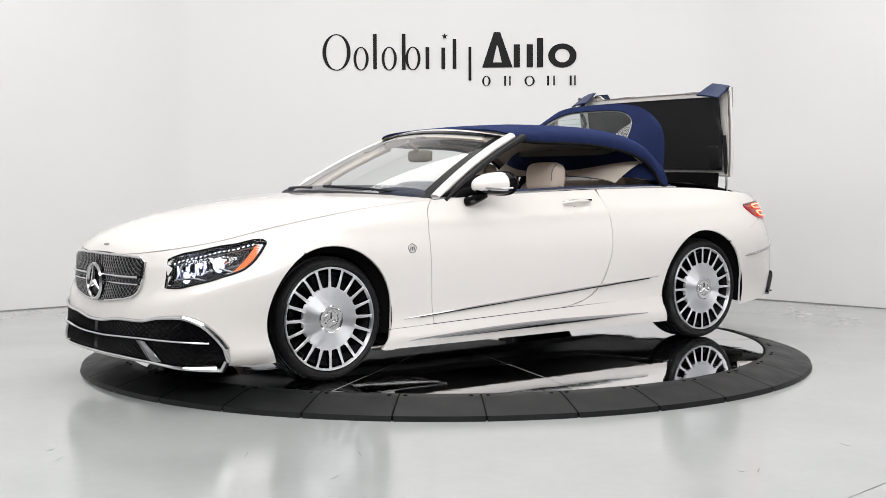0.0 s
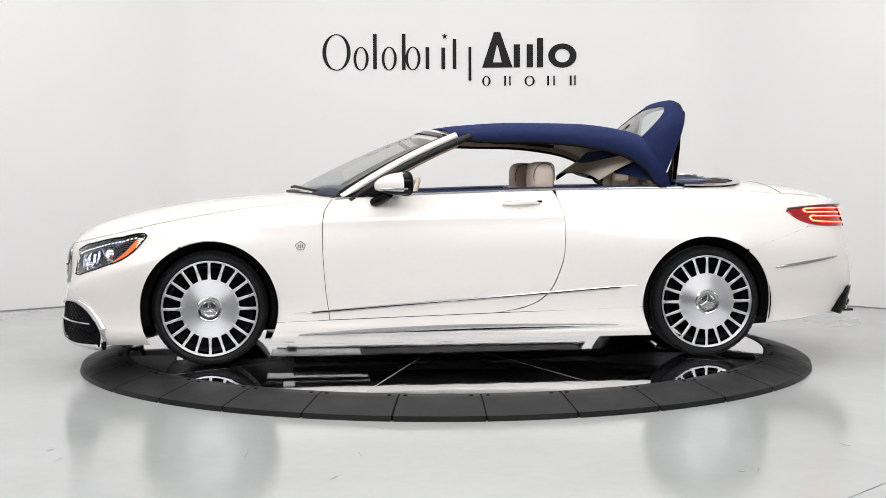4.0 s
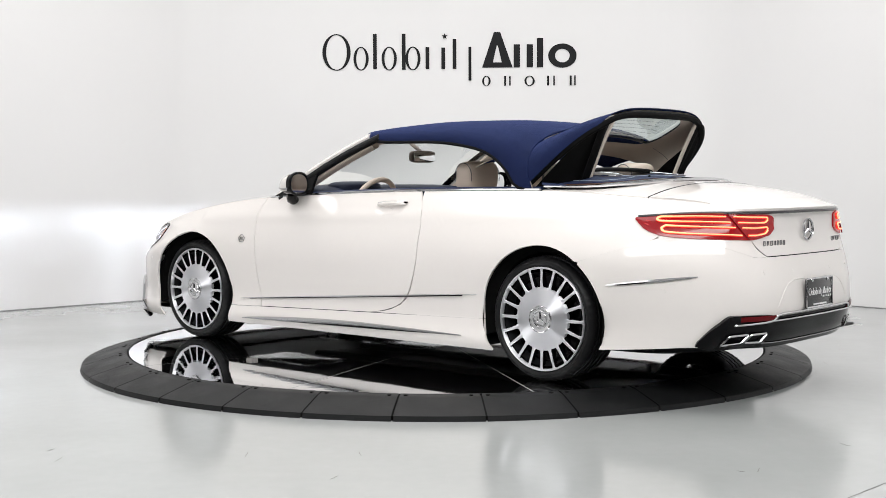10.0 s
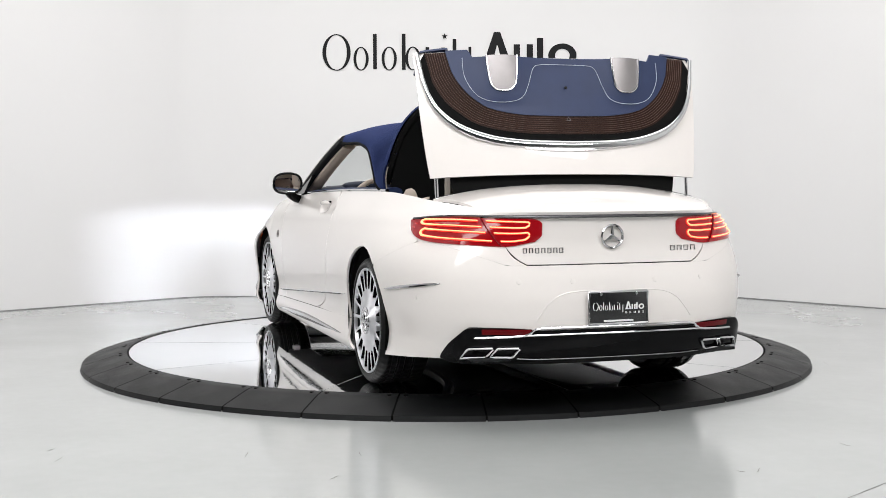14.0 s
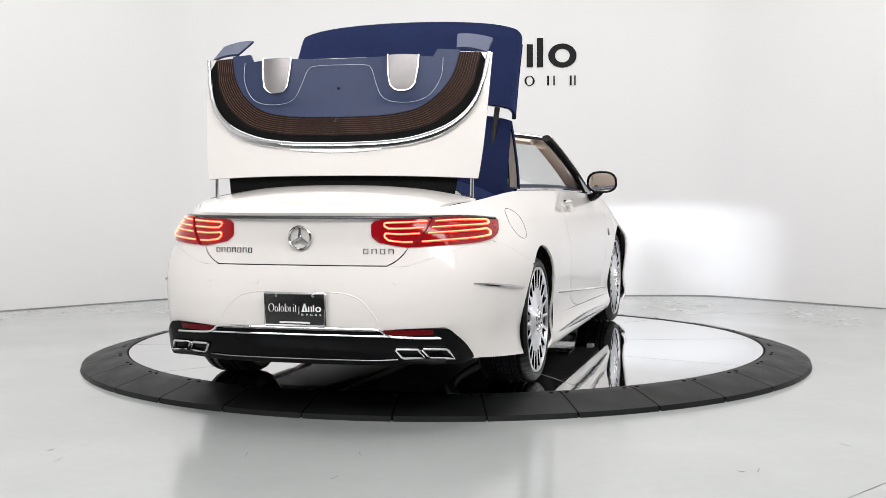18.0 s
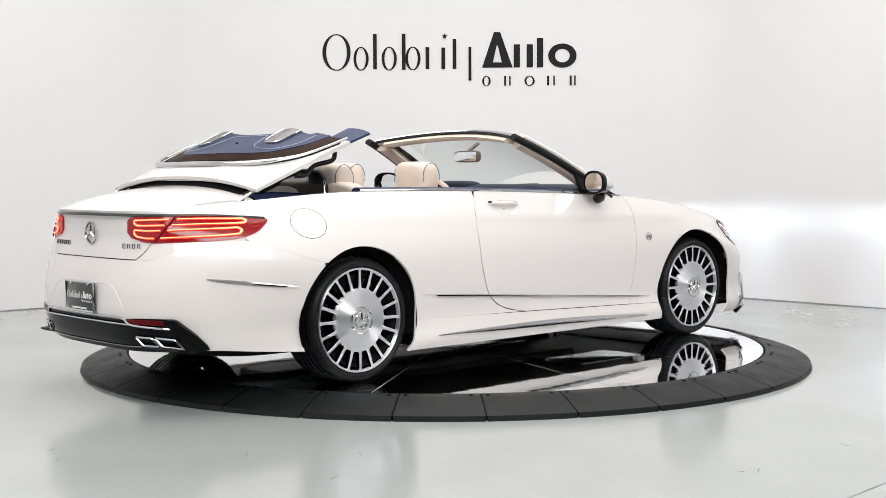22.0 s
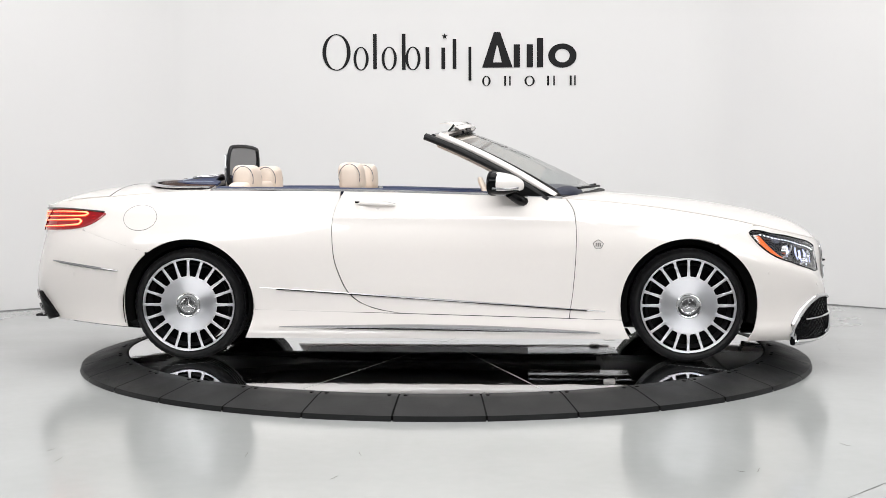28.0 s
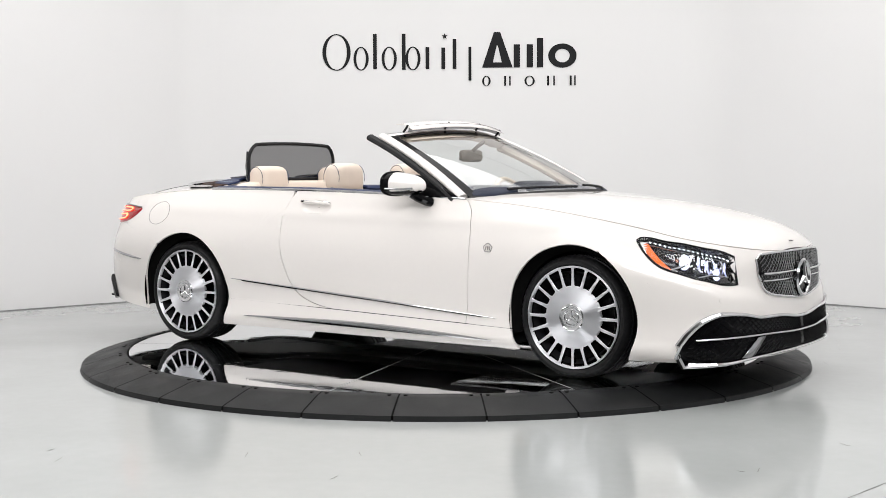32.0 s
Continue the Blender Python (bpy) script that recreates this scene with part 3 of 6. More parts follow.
def inner_shell():
    """Dark structure behind the panel gaps, the wheel wells and the floor pan."""
    def f(s, t):
        U = -2 + 4 * s
        z = 0.28 + t * (edge_z(skin0(U, 0.85).x) - 0.03 - 0.28)
        return skin(U, z, -0.016, 1)
    vs, fs = grid(f, 120, 20)

    def clear(q):
        for i in q:
            p = vs[i]
            if p[0] > 1.72 and p[2] > 0.5 and p[1] > 0.5:
                return False
            for ax in (AXF, AXR):
                if math.hypot(p[0] - ax, p[2] - HUB) < ARCH + 0.02:
                    return False
        return True
    fs = [q for q in fs if clear(q)]
    mir = [Vector((p[0], -p[1], p[2])) for p in vs]
    shell = part("body_shell", joined((vs, fs), (mir, fs)), GAP, car)
    for ax in (AXF, AXR):
        for side in (1, -1):
            prof = [(0.05, 0.55), (0.33, 0.555), (0.350, 0.58), (0.352, 0.86), (ARCH + 0.003, 0.895), (ARCH + 0.004, 0.92)]
            v, fc = lathe(prof, 30, "y", 212.0)
            ro = Matrix.Translation((ax, 0, HUB)) @ Matrix.Rotation(radians(16), 4, "Y")
            v = [ro @ Vector(p) for p in v]
            v = [Vector((p.x, p.y * side, p.z)) for p in v]
            part("wheel_well", (v, fc), WELL, car)
    part("floor_pan", box(0.1, 0, 0.215, 4.1, 1.1, 0.06, 0.02), BLACKM, car)
    part("floor_pan", box(0, 0, 0.20, 2.1, 1.72, 0.06, 0.02), BLACKM, car)
    # added black sheets: keep the bumpers' white insides out of the disc's reflection
    part("underside_blocker", box(-2.19, 0, 0.268, 0.62, 1.36, 0.014, 0.005), BLACKM, car)
    part("underside_blocker", box(2.04, 0, 0.178, 0.46, 1.36, 0.014, 0.005), BLACKM, car)
    for sd in (1, -1):
        part("exhaust_pipe", tube([Vector((x, y * sd, z)) for x, y, z in curve([(1.0, 0.22, 0.17), (0.2, 0.24, 0.16), (-0.8, 0.26, 0.16), (-1.3, 0.42, 0.18), (-1.9, 0.5, 0.2), (-2.3, 0.55, 0.25)], 40)], 0.032, 8), BLACKM, car)
        part("under_shield", box(0.85, 0.55 * sd, 0.158, 0.62, 0.34, 0.012, 0.004), DARKCHROME, car)
        part("jacking_pad", box(1.02, 0.80 * sd, 0.155, 0.07, 0.05, 0.03, 0.008), PAINT, car)
    return shell


for sd, _ in SIDES:
    door(sd), fender(sd), quarter(sd), sill(sd), rear_corner(sd)
front_bumper(), rear_bumper(), hood(), boot_lid(), inner_shell()


# ---- wheels ----
def wheel(x, side):
    """Polished wheel with twenty windows, standing at its axle; its face points outwards."""
    m = pose(x, 0.915 * side, HUB, 0, 0, 0 if side > 0 else 180)
    hub = part("wheel", lathe([(0.09, -0.24), (0.225, -0.24), (0.232, -0.2), (0.232, -0.05), (0.248, -0.02), (0.25, -0.012)], 56), BLACKM, car, "multi-window polished alloy wheel")
    hub.matrix_basis = m
    tyre = [(0.245, -0.245), (0.27, -0.262), (0.30, -0.266), (0.320, -0.255), (0.330, -0.235)]
    for k in range(4):
        g = -0.195 + k * 0.04
        tyre += [(0.333, g - 0.012), (0.333, g + 0.012), (0.325, g + 0.014), (0.325, g + 0.022)]
    tyre += [(0.333, -0.04), (0.330, -0.028), (0.322, -0.010), (0.308, 0.003), (0.296, 0.004), (0.285, -0.002), (0.277, -0.012), (0.265, -0.03)]
    tv, tf = lathe(tyre, 216)
    np_ = len(tyre)
    for i, p in enumerate(tv):
        r = math.hypot(p[0], p[2])
        if (i // np_) % 4 == 0 and r > 0.3215:
            tv[i] = (p[0] * (1 - 0.0028 / r), p[1], p[2] * (1 - 0.0028 / r))
    part("tyre", (tv, tf), RUBBER, hub, "black low-profile tyre with ribbed tread")
    part("rim_lip", lathe([(0.272, -0.02), (0.2775, -0.006), (0.2755, 0.002), (0.271, 0.001), (0.267, -0.005), (0.265, -0.02)], 72), RIM, hub)
    part("rim_face", lathe([(0.166, -0.03), (0.169, -0.012), (0.165, -0.006), (0.12, 0.000), (0.085, 0.004), (0.062, 0.006), (0.0, 0.006)], 72), RIM, hub, "brushed silver wheel face")
    part("hub_cap", lathe([(0.074, 0.004), (0.073, 0.010), (0.068, 0.013), (0.062, 0.010), (0.046, 0.011), (0.044, 0.016), (0.040, 0.016), (0.038, 0.011), (0.0, 0.014)], 48), CHROME, hub)
    for a in (90, 210, 330):
        d = Vector((math.cos(radians(a)), 0, math.sin(radians(a))))
        part("cap_bar", tube([Vector((0, 0.016, 0)) + d * (0.039 * k / 4) for k in range(5)], lambda t: 0.007 * (1 - t) + 0.003, 6, 0.7, False, (0, 1, 0)), CHROME, hub)
    sp = None
    for k in range(20):
        a = 2 * math.pi * k / 20
        if sp is None:
            vs, fs = [], []
            for r, w, y0, y1 in ((0.150, 0.0170, -0.035, -0.0055), (0.168, 0.0130, -0.035, -0.005), (0.176, 0.0090, -0.035, -0.004), (0.250, 0.0074, -0.03, -0.003), (0.260, 0.0086, -0.03, -0.003), (0.271, 0.0145, -0.03, -0.004)):
                vs += [(r, y0, -w), (r, y1 - 0.002, -w), (r, y1, -w + 0.003), (r, y1, w - 0.003), (r, y1 - 0.002, w), (r, y0, w)]
            for q in range(5):
                fs += [(q * 6 + j, q * 6 + (j + 1) % 6, q * 6 + 6 + (j + 1) % 6, q * 6 + 6 + j) for j in range(6)]
            fs += [tuple(range(6)), tuple(range(30, 36))]
            ob = part("spoke", (vs, fs), BLACKP, hub)
            ob.data.materials.append(RIM)
            for poly in ob.data.polygons:
                poly.material_index = 1 if poly.normal.y > 0.7 else 0
            sp = ob.data
        else:
            ob = new("spoke", sp)
            ob.parent = hub
        ob.matrix_basis = Matrix.Rotation(a, 4, "Y")
    part("brake_disc", lathe([(0.06, -0.12), (0.19, -0.12), (0.19, -0.095), (0.06, -0.095)], 40), BLACKM, hub)
    # added disc: its black stands for the shade behind the wheel's windows
    part("rim_blackout", lathe([(0.05, -0.062), (0.235, -0.066)], 40), BLACKP, hub)
    return hub


for ax in (AXF, AXR):
    for sd, _ in SIDES:
        wheel(ax, sd)


# ---- windscreen ----
def screen(s, t, grow=1.0):
    v = (s * 2 - 1) * grow
    b = Vector((1.0 - 0.28 * v * v, 0.80 * v, 1.025 - 0.035 * v * v))
    u = Vector((0.15 - 0.12 * v * v, 0.655 * v, 1.405 - 0.05 * v * v))
    p = b.lerp(u, t)
    bow = 0.022 * 4 * t * (1 - t)
    return p + Vector((0.35, 0, 0.9)) * bow


pane = part("windscreen", grid(screen, 24, 12), GLASS, car, "clear curved windscreen glass")
pane.visible_shadow = False
for sd, _ in SIDES:
    edge = [screen(0.5 + 0.5 * sd, k / 12) for k in range(13)]
    over = edge + [screen(0.5 + 0.5 * sd, 1.05)]
    post = part("windscreen_pillar", tube([p + Vector((-0.02, 0.02 * sd, 0.002)) for p in edge], 0.036, 12, 0.62), PAINT, car, "white painted windscreen pillar")
    part("pillar_seal", tube([p + Vector((-0.060 - 0.01 * k / 12, 0.040 * sd, -0.016)) for k, p in enumerate(over)], 0.031, 10, 0.7), BLACKM, post)
    part("pillar_lining", tube([p + Vector((-0.082, -0.022 * sd, -0.016)) for p in edge[1:12]], 0.048, 10, 0.6), CREAM, post)
    part("glass_edge", grid(lambda a, b: screen(0.5 + sd * (0.5 - 0.034 * a), b) + Vector((0.002, 0, 0.005)), 2, 12), BLACKP, post, "black printed edge of the glass")
head = part("windscreen_header", tube([screen(k / 20, 1.0) + Vector((-0.03, 0, -0.004)) for k in range(21)], 0.040, 12, 0.42), PAINT, car, "white header above the windscreen")
part("header_seal", tube([screen(k / 20, 1.0) + Vector((-0.076, 0, -0.010)) for k in range(21)], 0.007, 8, 0.9), BLACKM, head)
part("header_chrome", tube([screen(k / 20, 1.0) + Vector((-0.060, 0, 0.003)) for k in range(21)], 0.016, 8, 0.7), CHROME, head, "chrome-edged cover on the windscreen header")
part("header_lining", tube([screen(0.05 + 0.90 * k / 20, 0.97) + Vector((-0.06, 0, -0.024)) for k in range(21)], 0.062, 8, 0.36), CREAM, head)
for sd, _ in SIDES:
    pts = [screen(0.5 + sd * (0.06 + 0.34 * k / 6), 0.91) + Vector((-0.075, 0, -0.012)) for k in range(7)]
    part("sun_visor", tube(pts, 0.075, 8, 0.16), CREAM, head)
part("glass_band", grid(lambda a, b: screen(0.03 + 0.94 * a, 0.945 + 0.05 * b) + Vector((0.002, 0, 0.005)), 20, 2), BLACKP, car, "dark printed band along the top of the windscreen")
part("cowl", tube([screen(k / 20, 0.0) + Vector((0.01, 0, -0.002)) for k in range(21)], 0.03, 8, 0.35), BLACKM, car)
for sd, a, b in ((1, 0.92, 0.55), (1, 0.48, 0.14)):
    part("wiper", tube([screen(a + (b - a) * k / 8, 0.012 + 0.02 * k / 8) + Vector((0.012, 0, 0.018)) for k in range(9)], 0.008, 6), BLACKM, car)


# ---- the dealer's sign, as plain shapes ----
def name_shapes():
    """Outlines, each with its hole or None, of the two-line sign: plain rings, bars and blocks, in units 452 across, y down."""
    out = []

    def ring(u0, u1, v0, v1, wx, wy):
        cu, cv, ru, rv = (u0 + u1) / 2, (v0 + v1) / 2, (u1 - u0) / 2, (v1 - v0) / 2
        turns = [2 * math.pi * k / 40 for k in range(40)]
        out.append(("ring", [(cu + ru * math.cos(a), cv + rv * math.sin(a)) for a in turns], [(cu + (ru - wx) * math.cos(a), cv + (rv - wy) * math.sin(a)) for a in turns]))

    def bar(u0, u1, v0, v1):
        out.append(("bar", [(u0, v0), (u1, v0), (u1, v1), (u0, v1)], None))
    ring(570, 620, 60, 125, 6.5, 1.6)
    ring(625, 652, 83, 125, 5, 1.6)
    bar(660, 666.5, 60, 123)
    ring(675, 702, 83, 125, 5, 1.6)
    bar(711, 717.5, 60, 124)
    ring(717, 744, 83, 125, 5, 1.6)
    bar(753, 759.5, 84, 123)
    bar(781, 787.5, 85, 123)
    out.append(("star", [(787 + 5.5 * math.sin(k * math.pi / 5) * (1 if k % 2 == 0 else 0.42), 65 - 5.5 * math.cos(k * math.pi / 5) * (1 if k % 2 == 0 else 0.42)) for k in range(10)], None))
    bar(801, 807.5, 70, 123)
    bar(829, 834, 84, 144)
    out.append(("block", [(853, 121), (907, 121), (885, 58), (874, 58)], [(872, 112), (888, 112), (881, 82), (879, 82)]))
    bar(909, 920, 80, 121)
    bar(932, 943, 80, 121)
    bar(950, 961, 69, 121)
    ring(970, 1020, 79, 122, 12, 9.5)
    for u, w, round_one in ((853, 15, True), (890, 16, False), (928, 18, True), (966, 18, False), (1006, 15, False)):
        if round_one:
            ring(u, u + w, 136, 154, 3.5, 1)
        else:
            bar(u + 2, u + 5.5, 136, 153.5)
            bar(u + w - 5, u + w - 2.5, 136, 153.5)
    return out


def raised(outline, hole, at):
    """A thin slab of the outline; at(u, v, k) gives its back (k = 0) and its front (k = 1)."""
    n = len(outline)
    fs = []
    if hole:
        vs = [at(u, v, k) for k in (1, 0) for u, v in outline + hole]
        for i in range(n):
            j = (i + 1) % n
            fs += [(i, j, n + j, n + i), (2 * n + i, 2 * n + j, j, i), (n + i, n + j, 3 * n + j, 3 * n + i)]
    else:
        vs = [at(u, v, k) for k in (1, 0) for u, v in outline]
        fs = [tuple(range(n))] + [(i, (i + 1) % n, n + (i + 1) % n, n + i) for i in range(n)]
    return vs, fs


# ---- lamps, grille and trim on the skin ----
def strip(path, r, material, name, parent=None, flat=0.5, label="", closed=False, n=8):
    return part(name, tube(path, r, n, flat, closed), material, parent or car, label)


def u_line(rows, n, off, side=1):
    """Points along the skin through (U, z) rows."""
    return [skin(p.x, p.y, off, side) for p in curve([(u, z, 0) for u, z in rows], n)]


def band(u0, u1, low, top, off, side, n=24, m=8, bulge=0.0, thick=0.01):
    """A patch of skin between two heights, over a stretch of U."""
    def f(s, t, o):
        U = u0 + (u1 - u0) * s
        z = low(U) + (top(U) - low(U)) * t
        return skin(U, z, off + bulge * (4 * t * (1 - t)) + o, side)
    return sheet(f, n, m, thick)


def headlamp(side):
    lamp = part("headlamp", band(1.335, 1.595, lamp_low, lamp_top, -0.004, side, 30, 10, -0.11), LAMPBLACK, car, "black headlamp with white running lights and an amber corner")
    rim = [(1.335 + 0.26 * k / 24, lamp_top(1.335 + 0.26 * k / 24)) for k in range(25)]
    rim += [(1.595 - 0.26 * k / 24, lamp_low(1.595 - 0.26 * k / 24)) for k in range(25)]
    part("lamp_seal", tube([skin(u, z, 0.002, side) for u, z in rim], 0.0035, 6, 1.0, True), BLACKP, lamp)
    mid_u, mid_z0 = 1.475, 0.668
    bez = [(mid_u + (u - mid_u) * 0.94, mid_z0 + (z - mid_z0) * 0.87 + (0.02 * (1.475 - u))) for u, z in rim]
    nr = len(rim)
    part("lamp_bezel", ([skin(u, z, 0.0025, side) for u, z in rim] + [skin(u, z, 0.0012, side) for u, z in bez], [(i, (i + 1) % nr, nr + (i + 1) % nr, nr + i) for i in range(nr)]), BLACKP, lamp)
    # the eyebrow of small lights
    for k in range(18):
        u = 1.366 + 0.205 * k / 17
        p = skin(u, lamp_top(u) - 0.021 - 0.0008 * k, -0.002, side)
        q = skin(u + 0.0045, lamp_top(u + 0.0045) - 0.025 - 0.0008 * k, -0.002, side)
        part("running_light", tube([p, p.lerp(q, 0.5), q], 0.0034 if k < 5 else 0.0026, 6), LED, lamp)
    part("lamp_visor", tube(u_line([(1.36, lamp_top(1.36) - 0.034), (1.42, lamp_top(1.42) - 0.038), (1.50, lamp_top(1.50) - 0.044), (1.575, lamp_top(1.575) - 0.046)], 16, -0.006, side), 0.0025, 6), DARKCHROME, lamp)
    # these vanes glow by themselves, in place of lamp light reflected in the bowl
    for k in range(7):
        u = 1.492 + 0.0125 * k
        lo, hi = lamp_low(u) + 0.046 + 0.010 * (k % 2), lamp_top(u) - 0.052 - 0.007 * ((k * 2) % 3)
        part("glowing_vane", tube([skin(u + 0.005 * math.sin(3.1 * j / 5) * (1 if k % 2 else -1), lo + (hi - lo) * j / 5, -0.016 - 0.004 * (k % 3), side) for j in range(6)], lambda t: 0.0035 + 0.006 * math.sin(math.pi * t), 6, 0.6), VANE, lamp)
    amber = band(1.345, 1.412, lambda u: lamp_low(u) + 0.004, lambda u: max(lamp_low(u) + 0.007, min(lamp_top(u) - 0.030, lamp_low(u) + 0.010 + 0.105 * (1 - (u - 1.345) / 0.067))), -0.001, side, 18, 5)
    part("amber_lens", amber, AMBER, lamp)
    for u, z, r in ((1.447, 0.672, 0.038), (1.535, 0.605, 0.030)):
        c = skin(u, z, -0.028, side)
        e = Vector((0.94, 0.34 * side, 0.0))
        ro = e.to_track_quat("Z", "Y").to_matrix().to_4x4()
        v, f = lathe([(r * 1.12, -0.01), (r * 1.14, 0.012), (r * 1.02, 0.016), (r * 0.98, 0.0)], 24, "z")
        bez = part("projector_ring", ([Matrix.Translation(c) @ ro @ Vector(p) for p in v], f), CHROME, lamp)
        v, f = lathe([(r * 0.98, 0.0), (r * 0.8, 0.012), (r * 0.45, 0.02), (0.0, 0.023)], 24, "z")
        part("projector_lens", ([Matrix.Translation(c) @ ro @ Vector(p) for p in v], f), BEAM, lamp)
    # the dipped beam: a small bright core behind a shade, which throws no light upwards
    c = skin(1.515, 0.655, -0.004, side)
    cy = c.y - 0.012 * side
    x1, x0, zc = c.x - 0.036, c.x - 0.096, 0.672
    yi, yo = cy - 0.030 * side, cy + 0.030 * side
    bx = [(x0, cy - 0.0132 * side, zc), (x0, cy + 0.0132 * side, zc), (x1, yo, zc), (x1, yi, zc), (x0, cy - 0.0132 * side, zc - 0.006), (x0, cy + 0.0132 * side, zc - 0.006), (x1, yo, zc - 0.027), (x1, yi, zc - 0.027)]
    shade = part("beam_shade", (bx, [(0, 1, 2, 3), (4, 5, 6, 7), (0, 3, 7, 4), (1, 2, 6, 5), (0, 1, 5, 4)]), GAP, lamp, smooth=False)
    k = x0 + 0.002
    part("beam_core", ([(k, cy - 0.012 * side, zc - 0.0054), (k, cy + 0.012 * side, zc - 0.0054), (k, cy + 0.012 * side, zc - 0.0006), (k, cy - 0.012 * side, zc - 0.0006)], [(0, 1, 2, 3)]), RAY, shade, smooth=False)
    part("lamp_blade", tube(u_line([(1.41, 0.635), (1.45, 0.655), (1.475, 0.70)], 10, -0.012, side), 0.008, 6), CHROME, lamp)
    part("lamp_blade", tube(u_line([(1.47, 0.59), (1.52, 0.60), (1.57, 0.585)], 10, -0.012, side), 0.007, 6), CHROME, lamp)
    part("lamp_blade", tube(u_line([(1.545, 0.60), (1.555, 0.64), (1.55, 0.67)], 10, -0.014, side), 0.010, 6), CHROME, lamp)
    cover = part("lamp_cover", band(1.335, 1.595, lamp_low, lamp_top, 0.002, side, 26, 8, 0.004, 0.001), LAMPGLASS, lamp)
    cover.visible_shadow = False


def lattice(u0, u1, low, top, off, side, pitch, r, material, name, parent):
    """Crossing slanted bars over a patch of skin, as a woven grille."""
    vs, fs = [], []
    n = int((u1 - u0) * 700 / 1000 / pitch)
    for sgn in (1, -1):
        for k in range(-12, n + 14):
            pts = []
            for j in range(9):
                t = j / 8
                U = u0 + (k + sgn * t * 7) * pitch * 1.35
                if u0 <= U <= u1:
                    z0, z1 = low(U), top(U)
                    pts.append(skin(U, z0 + (z1 - z0) * t, off, side))
            if len(pts) > 1:
                v, f = tube(pts, r, 4)
                b = len(vs)
                vs += v
                fs += [tuple(i + b for i in q) for q in f]
    return part(name, (vs, fs), material, parent)


gr_top = smooth_table([(1.672, 0.668), (1.685, 0.688), (1.72, 0.695), (1.8, 0.699), (2.0, 0.700)])
gr_low = smooth_table([(1.672, 0.60), (1.685, 0.535), (1.71, 0.496), (1.75, 0.478), (1.806, 0.468), (1.972, 0.448), (2.0, 0.447)])
in_top = smooth_table([(1.416, 0.235), (1.425, 0.27), (1.44, 0.309), (1.485, 0.378), (1.53, 0.403), (1.596, 0.396), (1.67, 0.372), (1.75, 0.370), (1.947, 0.347), (2.0, 0.346)])
in_low = smooth_table([(1.416, 0.22), (1.419, 0.18), (1.443, 0.150), (1.54, 0.153), (1.65, 0.172), (1.82, 0.180), (2.0, 0.180)])


def grille():
    back = part("grille", joined(*[band(1.674, 2.0, gr_low, gr_top, 0.004, s, 20, 8) for s in (1, -1)]), BLACKP, car, "chrome-framed black radiator grille with woven mesh")
    line = [(1.674 + 0.326 * k / 20) for k in range(21)]
    loop = [skin(u, gr_top(u), 0.006, 1) for u in line] + [skin(u, gr_top(u), 0.006, -1) for u in line[::-1][1:]]
    loop += [skin(u, gr_low(u), 0.006, -1) for u in line] + [skin(u, gr_low(u), 0.006, 1) for u in line[::-1][1:]]
    part("grille_frame", tube(loop, 0.0068, 8, 1.0, True), CHROME, back)
    for s in (1, -1):
        lattice(1.68, 1.995, lambda u: gr_low(u) + 0.006, lambda u: gr_top(u) - 0.006, 0.007, s, 0.0145, 0.0019, DARKCHROME, "grille_mesh", back)
    for z, r in ((0.594, 0.015), (0.556, 0.010)):
        pts = [skin(1.69 + 0.31 * k / 16, z, 0.012, 1) for k in range(17)]
        pts += [skin(2.0 - 0.31 * k / 16, z, 0.012, -1) for k in range(1, 17)]
        part("louvre", tube(pts, r, 8, 0.5), CHROME, back)
    # round emblem: ring, disc and three plain bars
    v, f = lathe([(0.082, -0.012), (0.100, -0.012), (0.104, 0.004), (0.096, 0.014), (0.087, 0.012), (0.082, 0.0)], 40, "x")
    em = part("emblem_ring", ([Vector(p) + Vector((2.398, 0, 0.553)) for p in v], f), CHROME, back)
    v, f = lathe([(0.085, -0.03), (0.086, -0.004), (0.0, 0.002)], 32, "x")
    part("emblem_disc", ([Vector(p) + Vector((2.398, 0, 0.553)) for p in v], f), BLACKP, em)
    for a in (90, 210, 330):
        d = Vector((0, math.cos(radians(a)), math.sin(radians(a))))
        part("emblem_bar", tube([Vector((2.405, 0, 0.553)) + d * (0.088 * k / 5) for k in range(6)], lambda t: 0.014 * (1 - t) + 0.004, 6, 1.0, False, (1, 0, 0)), CHROME, em)
    part("hood_badge", box(2.327, 0, 0.752, 0.03, 0.02, 0.008, 0.003), SATIN, car)


